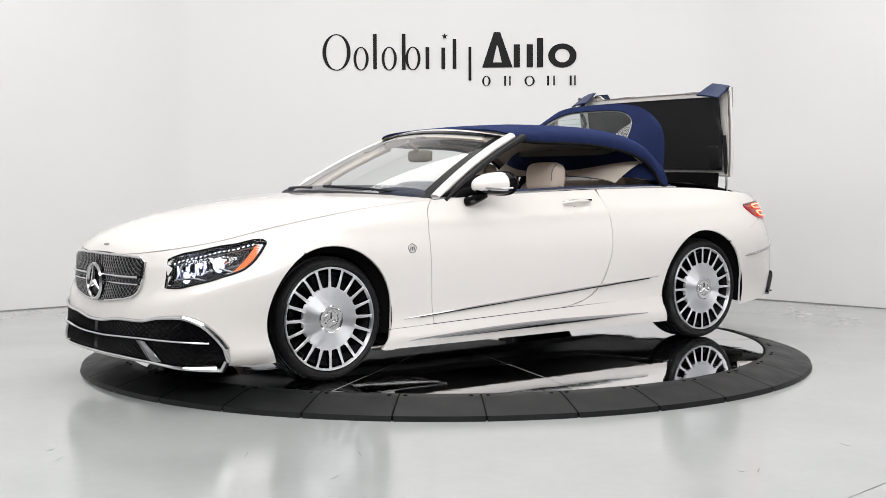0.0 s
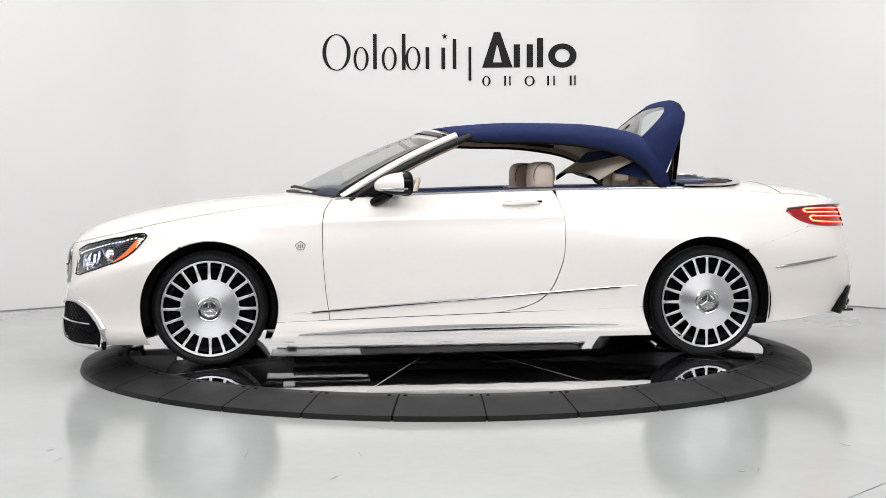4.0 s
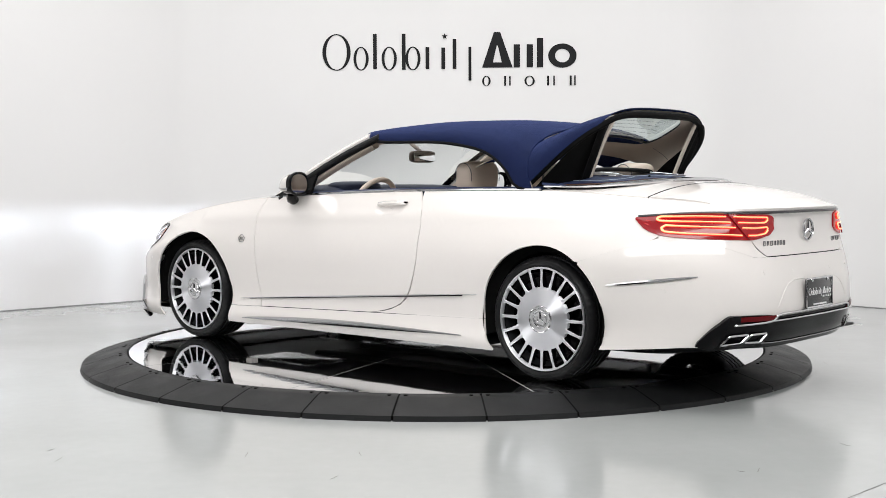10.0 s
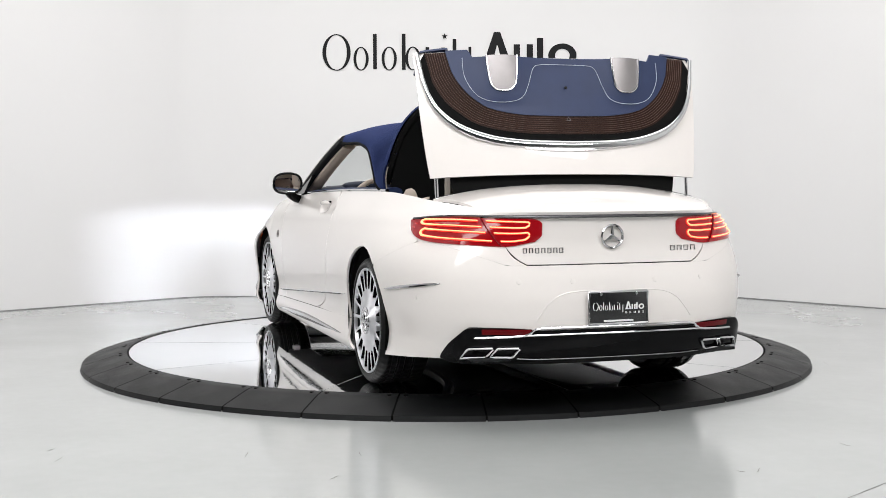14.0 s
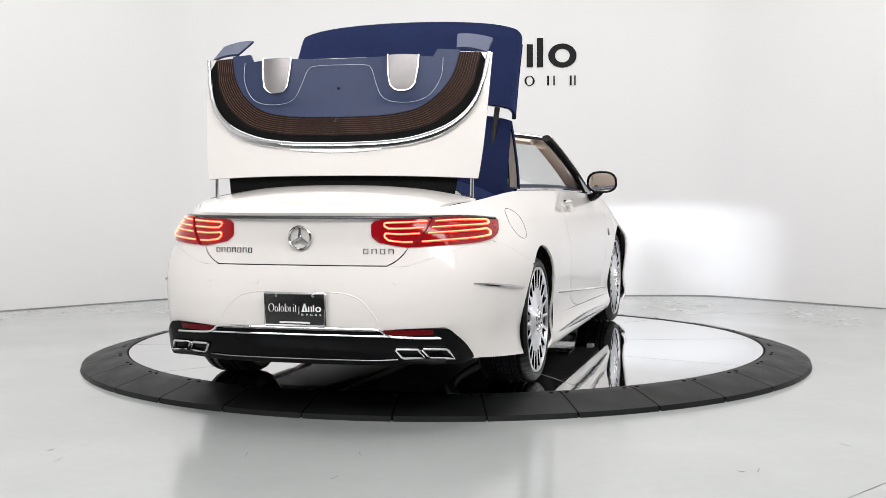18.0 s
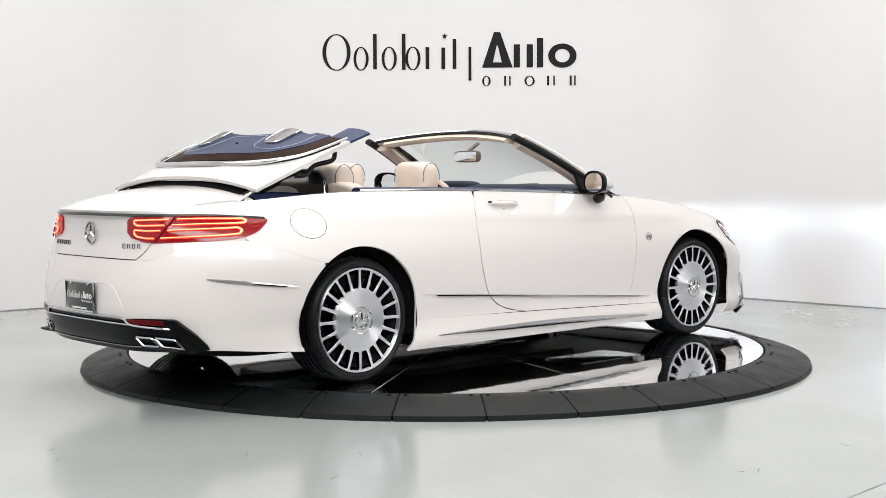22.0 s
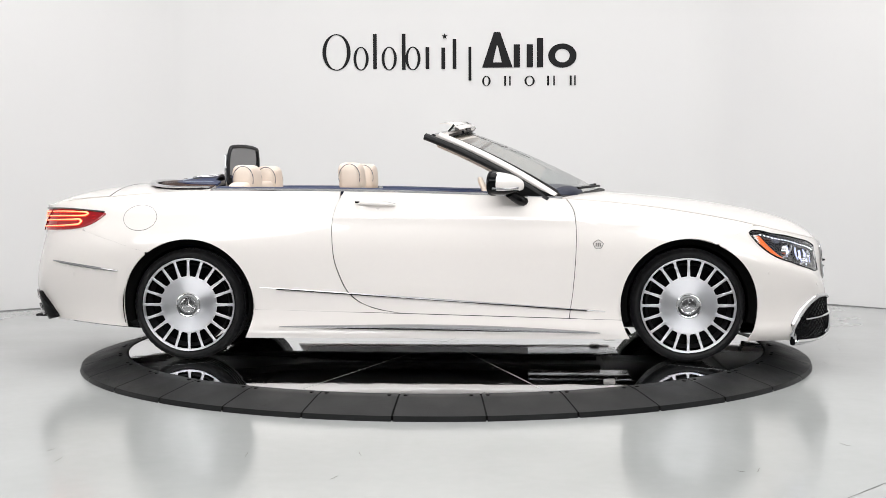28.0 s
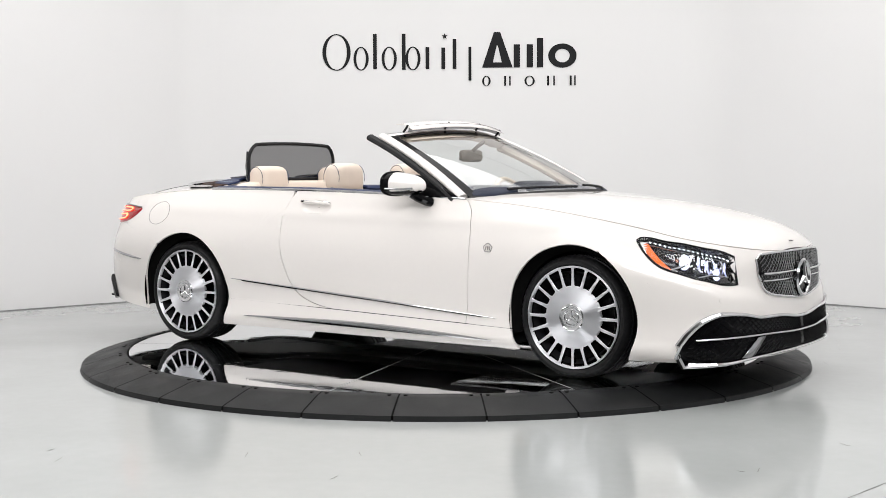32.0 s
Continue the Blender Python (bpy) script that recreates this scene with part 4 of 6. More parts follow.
def intake():
    back = part("front_intake", joined(*[band(1.418, 2.0, in_low, in_top, 0.003, s, 30, 8) for s in (1, -1)]), BLACKP, car, "black lower air intake framed in chrome")
    line = [1.418 + (2.0 - 1.418) * k / 40 for k in range(41)]
    up = [skin(u, in_top(u), 0.010, 1) for u in line] + [skin(u, in_top(u), 0.010, -1) for u in line[::-1][1:]]
    lo = [skin(u, in_low(u), 0.012, 1) for u in line] + [skin(u, in_low(u), 0.012, -1) for u in line[::-1][1:]]
    part("intake_chrome", tube(up + lo[::-1], lambda t: 0.0085 + 0.011 * (math.exp(-((t - 0.5) / 0.05) ** 2) + math.exp(-(min(t, 1 - t) / 0.05) ** 2)), 8, 1.0, True), CHROME, back, "chrome surround of the lower intake")
    mid = [(2.0, 0.272), (1.886, 0.273), (1.678, 0.284), (1.56, 0.281), (1.46, 0.272)]
    pts = u_line(mid[::-1], 24, 0.014, 1) + u_line(mid, 24, 0.014, -1)[1:]
    part("intake_blade", tube(pts, 0.0075, 8, 0.8), CHROME, back)
    for s in (1, -1):
        lattice(1.43, 1.995, lambda u: in_low(u) + 0.012, lambda u: in_top(u) - 0.008, 0.005, s, 0.017, 0.0022, BLACKP, "intake_mesh", back)
        fin = part("intake_strut", sheet(lambda a, b, o: skin(1.688 - 0.043 * b - (0.032 + 0.012 * b) * a, 0.276 - 0.004 * a - 0.094 * b, 0.010 + 0.010 * math.sin(math.pi * a) + o, s), 6, 10, 0.008), DARKCHROME, back)
        for a in (0.0, 1.0):
            part("strut_edge", tube([skin(1.688 - 0.043 * b - (0.032 + 0.012 * b) * a, 0.276 - 0.004 * a - 0.094 * b, 0.013, s) for b in [k / 8 for k in range(9)]], 0.002, 6), DARKCHROME, fin)
        for u, z in ((1.532, 0.473), (1.347, 0.552)):
            c = skin(u, z, 0.0015, s)
            nrm = (skin(u, z, 0.01, s) - skin(u, z, 0.0, s)).normalized()
            v, f = lathe([(0.0125, -0.004), (0.012, 0.0), (0.0, 0.001)], 16, "z")
            ro = nrm.to_track_quat("Z", "Y").to_matrix().to_4x4()
            part("parking_sensor", ([Matrix.Translation(c) @ ro @ Vector(p) for p in v], f), PAINT, car)


tl_top = smooth_table([(-1.752, 0.842), (-1.742, 0.885), (-1.728, 0.902), (-1.71, 0.911), (-1.667, 0.915), (-1.553, 0.916), (-1.49, 0.917), (-1.4, 0.911), (-1.318, 0.900)])
tl_low = smooth_table([(-1.752, 0.835), (-1.745, 0.815), (-1.72, 0.804), (-1.657, 0.787), (-1.564, 0.793), (-1.45, 0.802), (-1.405, 0.811), (-1.357, 0.84), (-1.318, 0.893)])


def tail_lamp(side):
    lamp = part("tail_lamp", band(-1.32, -1.751, tl_low, tl_top, 0.006, side, 30, 8, 0.004), REDLENS, car, "wrap-around red tail lamp with glowing loops of light")

    def split(f):
        """Where the boot's edge crosses the lamp, f of its height up."""
        return -1.645 + 0.10 * f

    def at(u, f, off):
        return skin(u, tl_low(u) + (tl_top(u) - tl_low(u)) * f, off, side)
    for outer in (True, False):
        for za, zb in ((0.66, 0.88), (0.17, 0.46)):
            rows = []
            for k in range(15):
                f = zb
                a, b = (-1.385 - 0.02 * (za < 0.5), split(f) + 0.012) if outer else (-1.690 - 0.015 * (za < 0.5), split(f) - 0.012)
                rows.append((b + (a - b) * k / 14, f))
            bend = rows[-1][0]
            tip_u = 0.008 if outer else -0.008
            for k in range(1, 6):
                f = zb + (za - zb) * k / 6
                rows.append((bend + tip_u * math.sin(math.pi * k / 6), f))
            for k in range(15):
                b = split(za) + (0.012 if outer else -0.012)
                rows.append((bend + (b - bend) * k / 14, za))
            part("glow_tube", tube([at(u, f, 0.0105) for u, f in rows], 0.0078, 8, 0.7), TAILGLOW, lamp)
            fat = 0.0035 if outer else 0.0012
            part("glow_core", tube([at(u, f, 0.0155) for u, f in rows], lambda t, q=fat: 0.0038 + q * math.exp(-((t - 0.5) / 0.16) ** 2), 8, 0.8), HOTGLOW, lamp)
            part("glow_panel", band(split(0.5) + 0.016 if outer else split(0.5) - 0.03, bend, lambda u, a=za, b=zb: tl_low(u) + (tl_top(u) - tl_low(u)) * (a + (b - a) * 0.42), lambda u, a=za, b=zb: tl_low(u) + (tl_top(u) - tl_low(u)) * (a + (b - a) * 0.58), 0.0085, side, 14, 2, 0.0, 0.002), REDPANEL, lamp)
    for f in (0.36, 0.62):
        part("side_reflector", tube([at(-1.350 - 0.012 * k / 4, f, 0.0075) for k in range(5)], 0.006, 6, 0.6), REDPANEL, lamp)
    part("lamp_split", tube([at(split(k / 8), k / 8, 0.0135) for k in range(9)], 0.004, 6, 0.6), REDDARK, lamp)


df_top = smooth_table([(-2.0, 0.405), (-1.75, 0.405), (-1.72, 0.412), (-1.56, 0.420), (-1.53, 0.385), (-1.50, 0.33), (-1.485, 0.285)])
def tip(u):
    """The diffuser's ends stand proud of the bumper."""
    return 0.026 * math.exp(-((u + 1.53) / 0.05) ** 2)


df_low = smooth_table([(-2.0, 0.242), (-1.75, 0.244), (-1.66, 0.250), (-1.54, 0.258), (-1.485, 0.272)])


def rear_trim():
    def apron(a, t, o):
        """The diffuser from side to side: a runs from 0 to 1 across the car."""
        k = a * 2 - 1
        u = -2.0 + 0.513 * abs(k)
        return skin(u, df_low(u) + (df_top(u) - df_low(u)) * t, 0.005 + tip(u) + o, 1 if k >= 0 else -1)
    diff = part("rear_diffuser", sheet(apron, 120, 16, 0.03), BLACKP, car, "gloss black rear diffuser with chrome outlets")
    part("diffuser_lip", tube([apron(0.20 + 0.60 * k / 40, 0.17, 0.004) for k in range(41)], 0.0026, 6), DARKCHROME, diff)
    for s in (1, -1):
        part("rear_reflector", band(-1.556, -1.722, lambda u: 0.390, lambda u: 0.413, 0.011, s, 14, 3), REDDARK, diff)
        for ua, ub in ((-1.545, -1.612), (-1.618, -1.682)):
            loop = [skin(u, z, 0.016 + tip(u), s) for u, z in ((ua, 0.288), (ua - 0.013, 0.321), (ua - 0.017, 0.326), (ub - 0.008, 0.328), (ub - 0.011, 0.324), (ub + 0.002, 0.293), (ub + 0.008, 0.287))]
            part("exhaust_tip", tube(loop, 0.0055, 6, 1.0, True), CHROME, diff)
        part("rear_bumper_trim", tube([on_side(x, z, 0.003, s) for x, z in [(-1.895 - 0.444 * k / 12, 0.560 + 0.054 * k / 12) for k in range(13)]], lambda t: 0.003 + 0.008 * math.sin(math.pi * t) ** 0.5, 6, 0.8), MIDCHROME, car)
        part("swage", tube(u_line([(-1.741, 0.45), (-1.765, 0.50), (-1.794, 0.545), (-1.83, 0.57), (-1.88, 0.580), (-1.93, 0.580)], 20, -0.001, s), 0.0035, 8), PAINT, car)
        for u, z in ((-1.70, 0.628), (-1.86, 0.625), (-1.40, 0.54)):
            c = skin(u, z, 0.0015, s)
            nrm = (skin(u, z, 0.01, s) - skin(u, z, 0.0, s)).normalized()
            v, f = lathe([(0.0125, -0.004), (0.012, 0.0), (0.0, 0.001)], 16, "z")
            ro = nrm.to_track_quat("Z", "Y").to_matrix().to_4x4()
            part("parking_sensor", ([Matrix.Translation(c) @ ro @ Vector(p) for p in v], f), PAINT, car)
    chrome = [(-1.553, 0.372), (-1.63, 0.378), (-1.70, 0.385), (-1.72, 0.397), (-1.745, 0.416), (-1.85, 0.418), (-2.0, 0.418)]
    pts = u_line(chrome, 40, 0.012, 1) + u_line(chrome, 40, 0.012, -1)[::-1][1:]
    part("diffuser_chrome", tube(pts, 0.0065, 8), CHROME, diff)
    low = [(-1.70, 0.386), (-1.85, 0.388), (-2.0, 0.387)]
    part("diffuser_chrome", tube(u_line(low, 20, 0.012, 1) + u_line(low, 20, 0.012, -1)[::-1][1:], 0.005, 8), CHROME, diff)
    lip = [(-1.325, 0.904), (-1.45, 0.921), (-1.58, 0.924), (-1.75, 0.926), (-2.0, 0.927)]
    part("boot_chrome", tube(u_line(lip, 40, 0.004, 1) + u_line(lip, 40, 0.004, -1)[::-1][1:], 0.0085, 8, 0.9), SMOKE, car, "dark chrome strip under the boot edge")
    # round emblem: ring and three plain bars
    v, f = lathe([(0.049, -0.004), (0.057, -0.004), (0.058, 0.004), (0.053, 0.008), (0.049, 0.004)], 36, "x")
    em = part("emblem_ring", ([Vector((-p[0] - 2.537, p[1], p[2] + 0.829)) for p in v], f), CHROME, car)
    for a in (90, 210, 330):
        d = Vector((0, math.cos(radians(a)), math.sin(radians(a))))
        part("emblem_bar", tube([Vector((-2.539, 0, 0.829)) + d * (0.052 * k / 5) for k in range(6)], lambda t: 0.009 * (1 - t) + 0.002, 6, 1.0, False, (1, 0, 0)), CHROME, em)
    for y0, y1, n in ((0.441, 0.240, 7), (-0.300, -0.455, 4)):
        for k in range(n):
            y = y0 + (y1 - y0) * (k + 0.5) / n
            z = 0.768
            u = u_at_y(abs(y), z)
            s = 1 if y > 0 else -1
            w = abs(y1 - y0) / n * 0.32
            c = skin(u, z, 0.003, s)
            w *= 0.85
            bent = [c + Vector((0.0, dy * w, dz)) for dy, dz in ((-1, -0.011), (-1, 0.011), (1, 0.011), (1, -0.011))]
            part("badge_bar", tube(bent, 0.0026, 5, 1.0, k % 2 == 0, (1, 0, 0)), DARKCHROME, car)
    # number plate with plain bars in place of print
    pl = part("number_plate", box(-2.602, 0.0, 0.502, 0.012, 0.302, 0.150, 0.005), PLATEB, car, "black dealer plate in a chrome frame with white print")
    fr = [(-2.607, y, z) for y, z in ((0.148, 0.43), (0.148, 0.574), (0.145, 0.577), (-0.145, 0.577), (-0.148, 0.574), (-0.148, 0.43), (-0.145, 0.427), (0.145, 0.427))]
    part("plate_frame", tube(fr, 0.006, 6, 1.0, True), CHROME, pl)
    for kind, outline, hole in name_shapes():
        part("print_" + kind, raised(outline, hole, lambda u, v, k: (-2.608 - 0.0015 * k, (795 - u) * 0.00058, 0.502 - (v - 104) * 0.00058)), PLATEW, pl, smooth=False)
    part("print_bar", box(-2.609, 0.0, 0.4415, 0.002, 0.15, 0.008), PLATEW, pl, smooth=False)
    for s in (1, -1):
        v, f = lathe([(0.008, 0.0), (0.007, 0.004), (0.0, 0.005)], 12, "x")
        part("plate_screw", ([Vector((-2.608 - p[0], p[1] + 0.09 * s, p[2] + 0.566)) for p in v], f), CHROME, pl)


def side_trim(side):
    rows = [(0.985 + (-1.044 - 0.985) * k / 40, 0.323 + 0.140 * k / 40) for k in range(41)]
    part("side_moulding", tube([on_side(x, z, 0.002, side) for x, z in rows], lambda t: 0.002 + 0.008 * math.sin(math.pi * min(1, t * 1.02)) ** 0.6, 6, 0.8), CHROME, car, "slim chrome side moulding")
    # black line drawn for the dark band mirrored in the chrome moulding
    part("moulding_dark_line", tube([on_side(x, z - 0.003, 0.0085, side) for x, z in rows[2:-2]], 0.0036, 6, 0.8), BLACKP, car)
    sil = [(0.96 + (-0.93 - 0.96) * k / 40, 0.199 + 0.034 * math.sin(math.pi / 2 * min(1, k / 26)) - 0.004 * k / 40) for k in range(41)]
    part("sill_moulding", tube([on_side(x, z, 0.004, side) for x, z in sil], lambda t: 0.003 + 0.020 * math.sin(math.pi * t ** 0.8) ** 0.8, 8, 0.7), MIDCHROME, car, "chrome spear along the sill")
    # the spear's dark lower reflection, shaped as a black line
    part("spear_dark_line", tube([on_side(x, z - 0.012 * math.sin(math.pi * k / 40), 0.014 * math.sin(math.pi * k / 40) + 0.003, side) for k, (x, z) in enumerate(sil)], lambda t: 0.001 + 0.006 * math.sin(math.pi * t), 6, 0.8), BLACKP, car)
    belt = [0.74 + (-1.36 - 0.74) * k / 50 for k in range(51)]
    part("belt_moulding", tube([on_side(x, edge_z(x) - 0.001, 0.0, side) + Vector((0, -0.006 * side, 0.004)) for x in belt], 0.011, 8, 0.75), CHROME, car, "chrome moulding under the side window")
    h = [(-0.243 - 0.222 * k / 16, 0.944 + 0.007 * k / 16) for k in range(17)]
    hd = part("door_handle", tube([on_side(x, z, 0.004 + 0.020 * math.sin(math.pi * k / 16) ** 0.6, side) for k, (x, z) in enumerate(h)], lambda t: 0.004 + 0.008 * math.sin(math.pi * t) ** 0.5, 8, 1.0), PAINT, car, "white pull handle edged in chrome")
    part("handle_chrome", tube([on_side(x, z + 0.009, 0.006 + 0.020 * math.sin(math.pi * k / 16) ** 0.6, side) for k, (x, z) in enumerate(h)], 0.0035, 6), CHROME, hd)
    part("handle_lock", tube([on_side(-0.455 - 0.012 * k, 0.958, 0.012, side) for k in range(3)], 0.006, 6), BLACKP, hd)
    # small wing badge of plain bars
    bx, bz = 0.945, 0.716
    bd = part("wing_badge", tube([on_side(bx + (0.027 - 0.004 * math.cos(3 * (a - math.pi / 2))) * math.cos(a), bz - 0.002 + (0.024 + 0.004 * math.cos(3 * (a - math.pi / 2))) * math.sin(a), 0.002, side) for a in [2 * math.pi * k / 24 for k in range(24)]], 0.0026, 6, 0.8, True), SATIN, car)
    for k in (-1, 0, 1):
        part("badge_bar", tube([on_side(bx + 0.014 * k, bz - 0.012, 0.003, side), on_side(bx + 0.010 * k, bz + 0.008, 0.003, side)], 0.003, 6), SATIN, bd)
    if side < 0:
        ring = [on_side(-1.775 + 0.104 * math.cos(a), 0.874 + 0.075 * math.sin(a), 0.0, side) for a in [2 * math.pi * k / 40 for k in range(40)]]
        part("fuel_flap_gap", tube(ring, 0.0013, 5, 1.0, True), GAP, car)


def door_mirror(side):
    def shell(s, t):
        a = 2 * math.pi * s
        r = math.sqrt(max(0.0, 1 - t ** 2.2)) if t > 0 else 1.0
        n = 2.6
        N = (abs(math.cos(a)) ** n + abs(math.sin(a)) ** n) ** (1 / n)
        y, z = math.cos(a) / N, math.sin(a) / N
        z = z * (0.072 if z > 0 else 0.060)
        return Vector((0.338 + 0.178 * t - 0.030 * y * r, (0.980 + 0.098 * y * r - 0.020 * t) * side, 1.066 + z * r - 0.012 * t))
    vs, fs = grid(shell, 40, 16, True)
    mid = lambda q: sum((vs[i] for i in q), Vector()) / 4
    up = [q for q in fs if mid(q).z > 1.030 and mid(q).x > 0.358]
    ups = set(up)
    body = part("door_mirror", (vs, [q for q in fs if q not in ups]), BLACKP, car, "white door mirror with a black foot")
    part("mirror_cap", ([v + Vector((0.001, 0.002 * side, 0.002)) for v in vs], up), PAINT, body)
    loop = [shell(k / 40, 0.0) for k in range(40)]
    ctr = sum(loop, Vector()) / 40
    part("mirror_glass", ([ctr + Vector((0.012, 0, 0))] + [ctr + (p - ctr) * 0.90 + Vector((0.012 + 0.16 * side * (p.y - ctr.y), 0, 0)) for p in loop], [(0, 1 + k, 1 + (k + 1) % 40) for k in range(40)]), MIRROR, body)
    part("mirror_rim", tube(loop, 0.008, 6, 1.0, True), BLACKP, body)
    ind = [shell(-0.055 + 0.0 * k, 0.12 + 0.76 * k / 14) + Vector((0.002, 0.003 * side, 0.0)) for k in range(15)]
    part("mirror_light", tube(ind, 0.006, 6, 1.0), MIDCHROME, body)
    part("mirror_foot", tube([Vector((0.505, 0.868 * side, 0.965)), Vector((0.49, 0.90 * side, 0.972)), Vector((0.46, 0.93 * side, 0.990)), Vector((0.43, 0.955 * side, 1.012))], lambda t: 0.040 - 0.008 * t, 10, 0.72), BLACKP, body)
    tri = [Vector((0.70, 0.862 * side, 0.992)), Vector((0.36, 0.868 * side, 1.006)), Vector((0.36, 0.812 * side, 1.125)), Vector((0.50, 0.822 * side, 1.085))]
    inn = [p + Vector((0, -0.02 * side, 0)) for p in tri]
    part("mirror_sail", (tri + inn, [(0, 1, 2, 3), (4, 7, 6, 5), (0, 3, 7, 4), (1, 0, 4, 5), (2, 1, 5, 6), (3, 2, 6, 7)]), BLACKP, body, smooth=False)


grille(), intake(), rear_trim()
for sd, _ in SIDES:
    headlamp(sd), tail_lamp(sd), side_trim(sd), door_mirror(sd)


# ---- cabin ----
def blob(cx, cy, cz, rx, ry, rz, n=0.6, lean=0.0, nu=28, nv=18):
    """A rounded pad."""
    def f(s, t):
        th, ph = 2 * math.pi * s, math.pi * t
        sg = lambda v: math.copysign(abs(v) ** n, v)
        a, b, c = sg(math.sin(ph)) * sg(math.cos(th)), sg(math.sin(ph)) * sg(math.sin(th)), sg(math.cos(ph))
        return Vector((cx + a * rx - lean * c * rz, cy + b * ry, cz + c * rz))
    return grid(f, nu, nv, True)


def seat(x, y, top, rear=False):
    back = part("rear_seat" if rear else "front_seat", blob(x - 0.02, y, top - 0.47, 0.075, 0.27, 0.30, 0.45, 0.18), CREAM, car, "cream leather seat with navy piping")
    hz = top - 0.088
    rest = part("headrest", blob(x, y, hz, 0.078, 0.140, 0.094, 0.52, 0.06), CREAM, back)
    for s in (1, -1):
        arc = [Vector((x + 0.066 * math.cos(a), y + 0.131 * s, hz + 0.084 * math.sin(a))) for a in [math.pi * (-0.1 + 1.2 * k / 16) for k in range(17)]]
        part("piping", tube(arc, 0.0022, 5), PIPING, rest)
    part("headrest_neck", blob(x - 0.005, y, hz - 0.105, 0.068, 0.13, 0.06, 0.45), CREAM, rest)
    part("cushion", blob(x + 0.26, y, 0.55, 0.28, 0.26, 0.09, 0.4), CREAM, back)
    if not rear:
        part("shoulder_vent", box(x - 0.075, y, hz - 0.105, 0.012, 0.13, 0.03, 0.004), BLACKM, rest)
        part("seat_belt_guide", tube([Vector((x - 0.03, y + 0.2 * (1 if y > 0 else -1), top - 0.20)), Vector((x + 0.03, y + 0.22 * (1 if y > 0 else -1), top - 0.175)), Vector((x + 0.09, y + 0.23 * (1 if y > 0 else -1), top - 0.16))], 0.014, 8), CHROME, back)


for sd, _ in SIDES:
    seat(-0.567, 0.350 * sd, 1.197)
    seat(-1.235, 0.355 * sd, 1.185, True)


def cabin():
    def tub(s, t):
        x = 0.78 + (-1.36 - 0.78) * s
        z = 0.36 + (edge_z(x) - 0.012 - 0.36) * t
        return Vector((x, flank(x, min(z, 0.9)) - 0.10 - 0.05 * max(0, (z - 0.8)), z))
    for sd, _ in SIDES:
        v, f = grid(tub, 30, 8)
        f = [q for q in f if sum(v[i].x for i in q) / 4 > -1.0 or sum(v[i].z for i in q) / 4 > 0.84]
        part("door_card", ([Vector((p.x, p.y * sd, p.z)) for p in v], f), CREAM, car)
        pts = [Vector((x, (top_y(x) - 0.055) * sd, edge_z(x) - 0.004)) for x in [0.66 + (-1.34 - 0.66) * k / 30 for k in range(31)]]
        part("door_top_pad", tube(pts, 0.045, 10, 0.55), NAVY, car, "navy leather pad on the door top")
    part("cabin_floor", box(-0.25, 0, 0.34, 1.6, 1.6, 0.03), NAVY, car, smooth=False)
    part("rear_bulkhead", box(-1.355, 0, 0.68, 0.02, 1.5, 0.62), BLACKM, car, smooth=False)
    part("rear_bench", blob(-1.25, 0, 0.93, 0.07, 0.66, 0.16, 0.35), CREAM, car, "cream leather rear bench back")
    dash = part("dashboard", blob(0.62, 0, 0.955, 0.27, 0.78, 0.105, 0.45), DASHTOP, car, "navy leather dashboard")
    part("dash_hood", blob(0.46, 0.38, 1.042, 0.10, 0.20, 0.042, 0.6), DASHTOP, dash)
    part("dash_lower", blob(0.58, 0, 0.78, 0.20, 0.76, 0.10, 0.5), CREAM, dash)
    part("screen", box(0.425, 0.05, 0.985, 0.02, 0.5, 0.07, 0.008), BLACKP, dash)
    part("console", box(-0.2, 0, 0.6, 1.3, 0.26, 0.16, 0.04), CREAM, car)
    # steering wheel
    m = Matrix.Translation((0.29, 0.38, 0.925)) @ Matrix.Rotation(radians(-24), 4, "Y")
    ring = [m @ Vector((0, 0.185 * math.cos(a), 0.185 * math.sin(a))) for a in [2 * math.pi * k / 40 for k in range(40)]]
    sw = part("steering_wheel", tube(ring, 0.017, 10, 1.0, True, (1, 0.01, 0)), CREAM, car, "cream leather steering wheel")
    v, f = blob(0, 0, 0, 0.035, 0.07, 0.06)
    part("wheel_boss", ([m @ p for p in v], f), CREAM, sw)
    for a in (0, 180, 270):
        d = Vector((0, math.cos(radians(a)), math.sin(radians(a))))
        part("wheel_spoke", tube([m @ (d * 0.05), m @ (d * 0.12), m @ (d * 0.18)], 0.014, 6, 0.6), SATIN, sw)
    mir = part("inner_mirror", blob(0.205, 0, 1.245, 0.022, 0.118, 0.040, 0.5), MIRRORBACK, car, "brown-backed inside mirror")
    part("mirror_glass", box(0.182, 0, 1.245, 0.006, 0.205, 0.060, 0.002), MIRROR, mir)
    part("mirror_stem", tube([Vector((0.215, 0, 1.275)), Vector((0.255, 0, 1.305)), Vector((0.305, 0, 1.335))], 0.013, 8), MIRRORBACK, mir)


cabin()


# ---- soft top ----
roof_mid = smooth_table([(-1.86, 1.10), (-1.683, 1.184), (-1.504, 1.268), (-1.324, 1.355), (-1.144, 1.405), (-0.782, 1.451), (-0.416, 1.456), (-0.046, 1.436), (0.14, 1.412)])
rail_z = smooth_table([(-1.88, 1.076), (-1.765, 1.054), (-1.6, 1.043), (-1.4, 1.038), (-1.3, 1.036), (-1.2, 1.058), (-1.14, 1.14), (-1.055, 1.21), (-0.83, 1.285), (-0.493, 1.32), (-0.2, 1.325), (0.03, 1.34)])
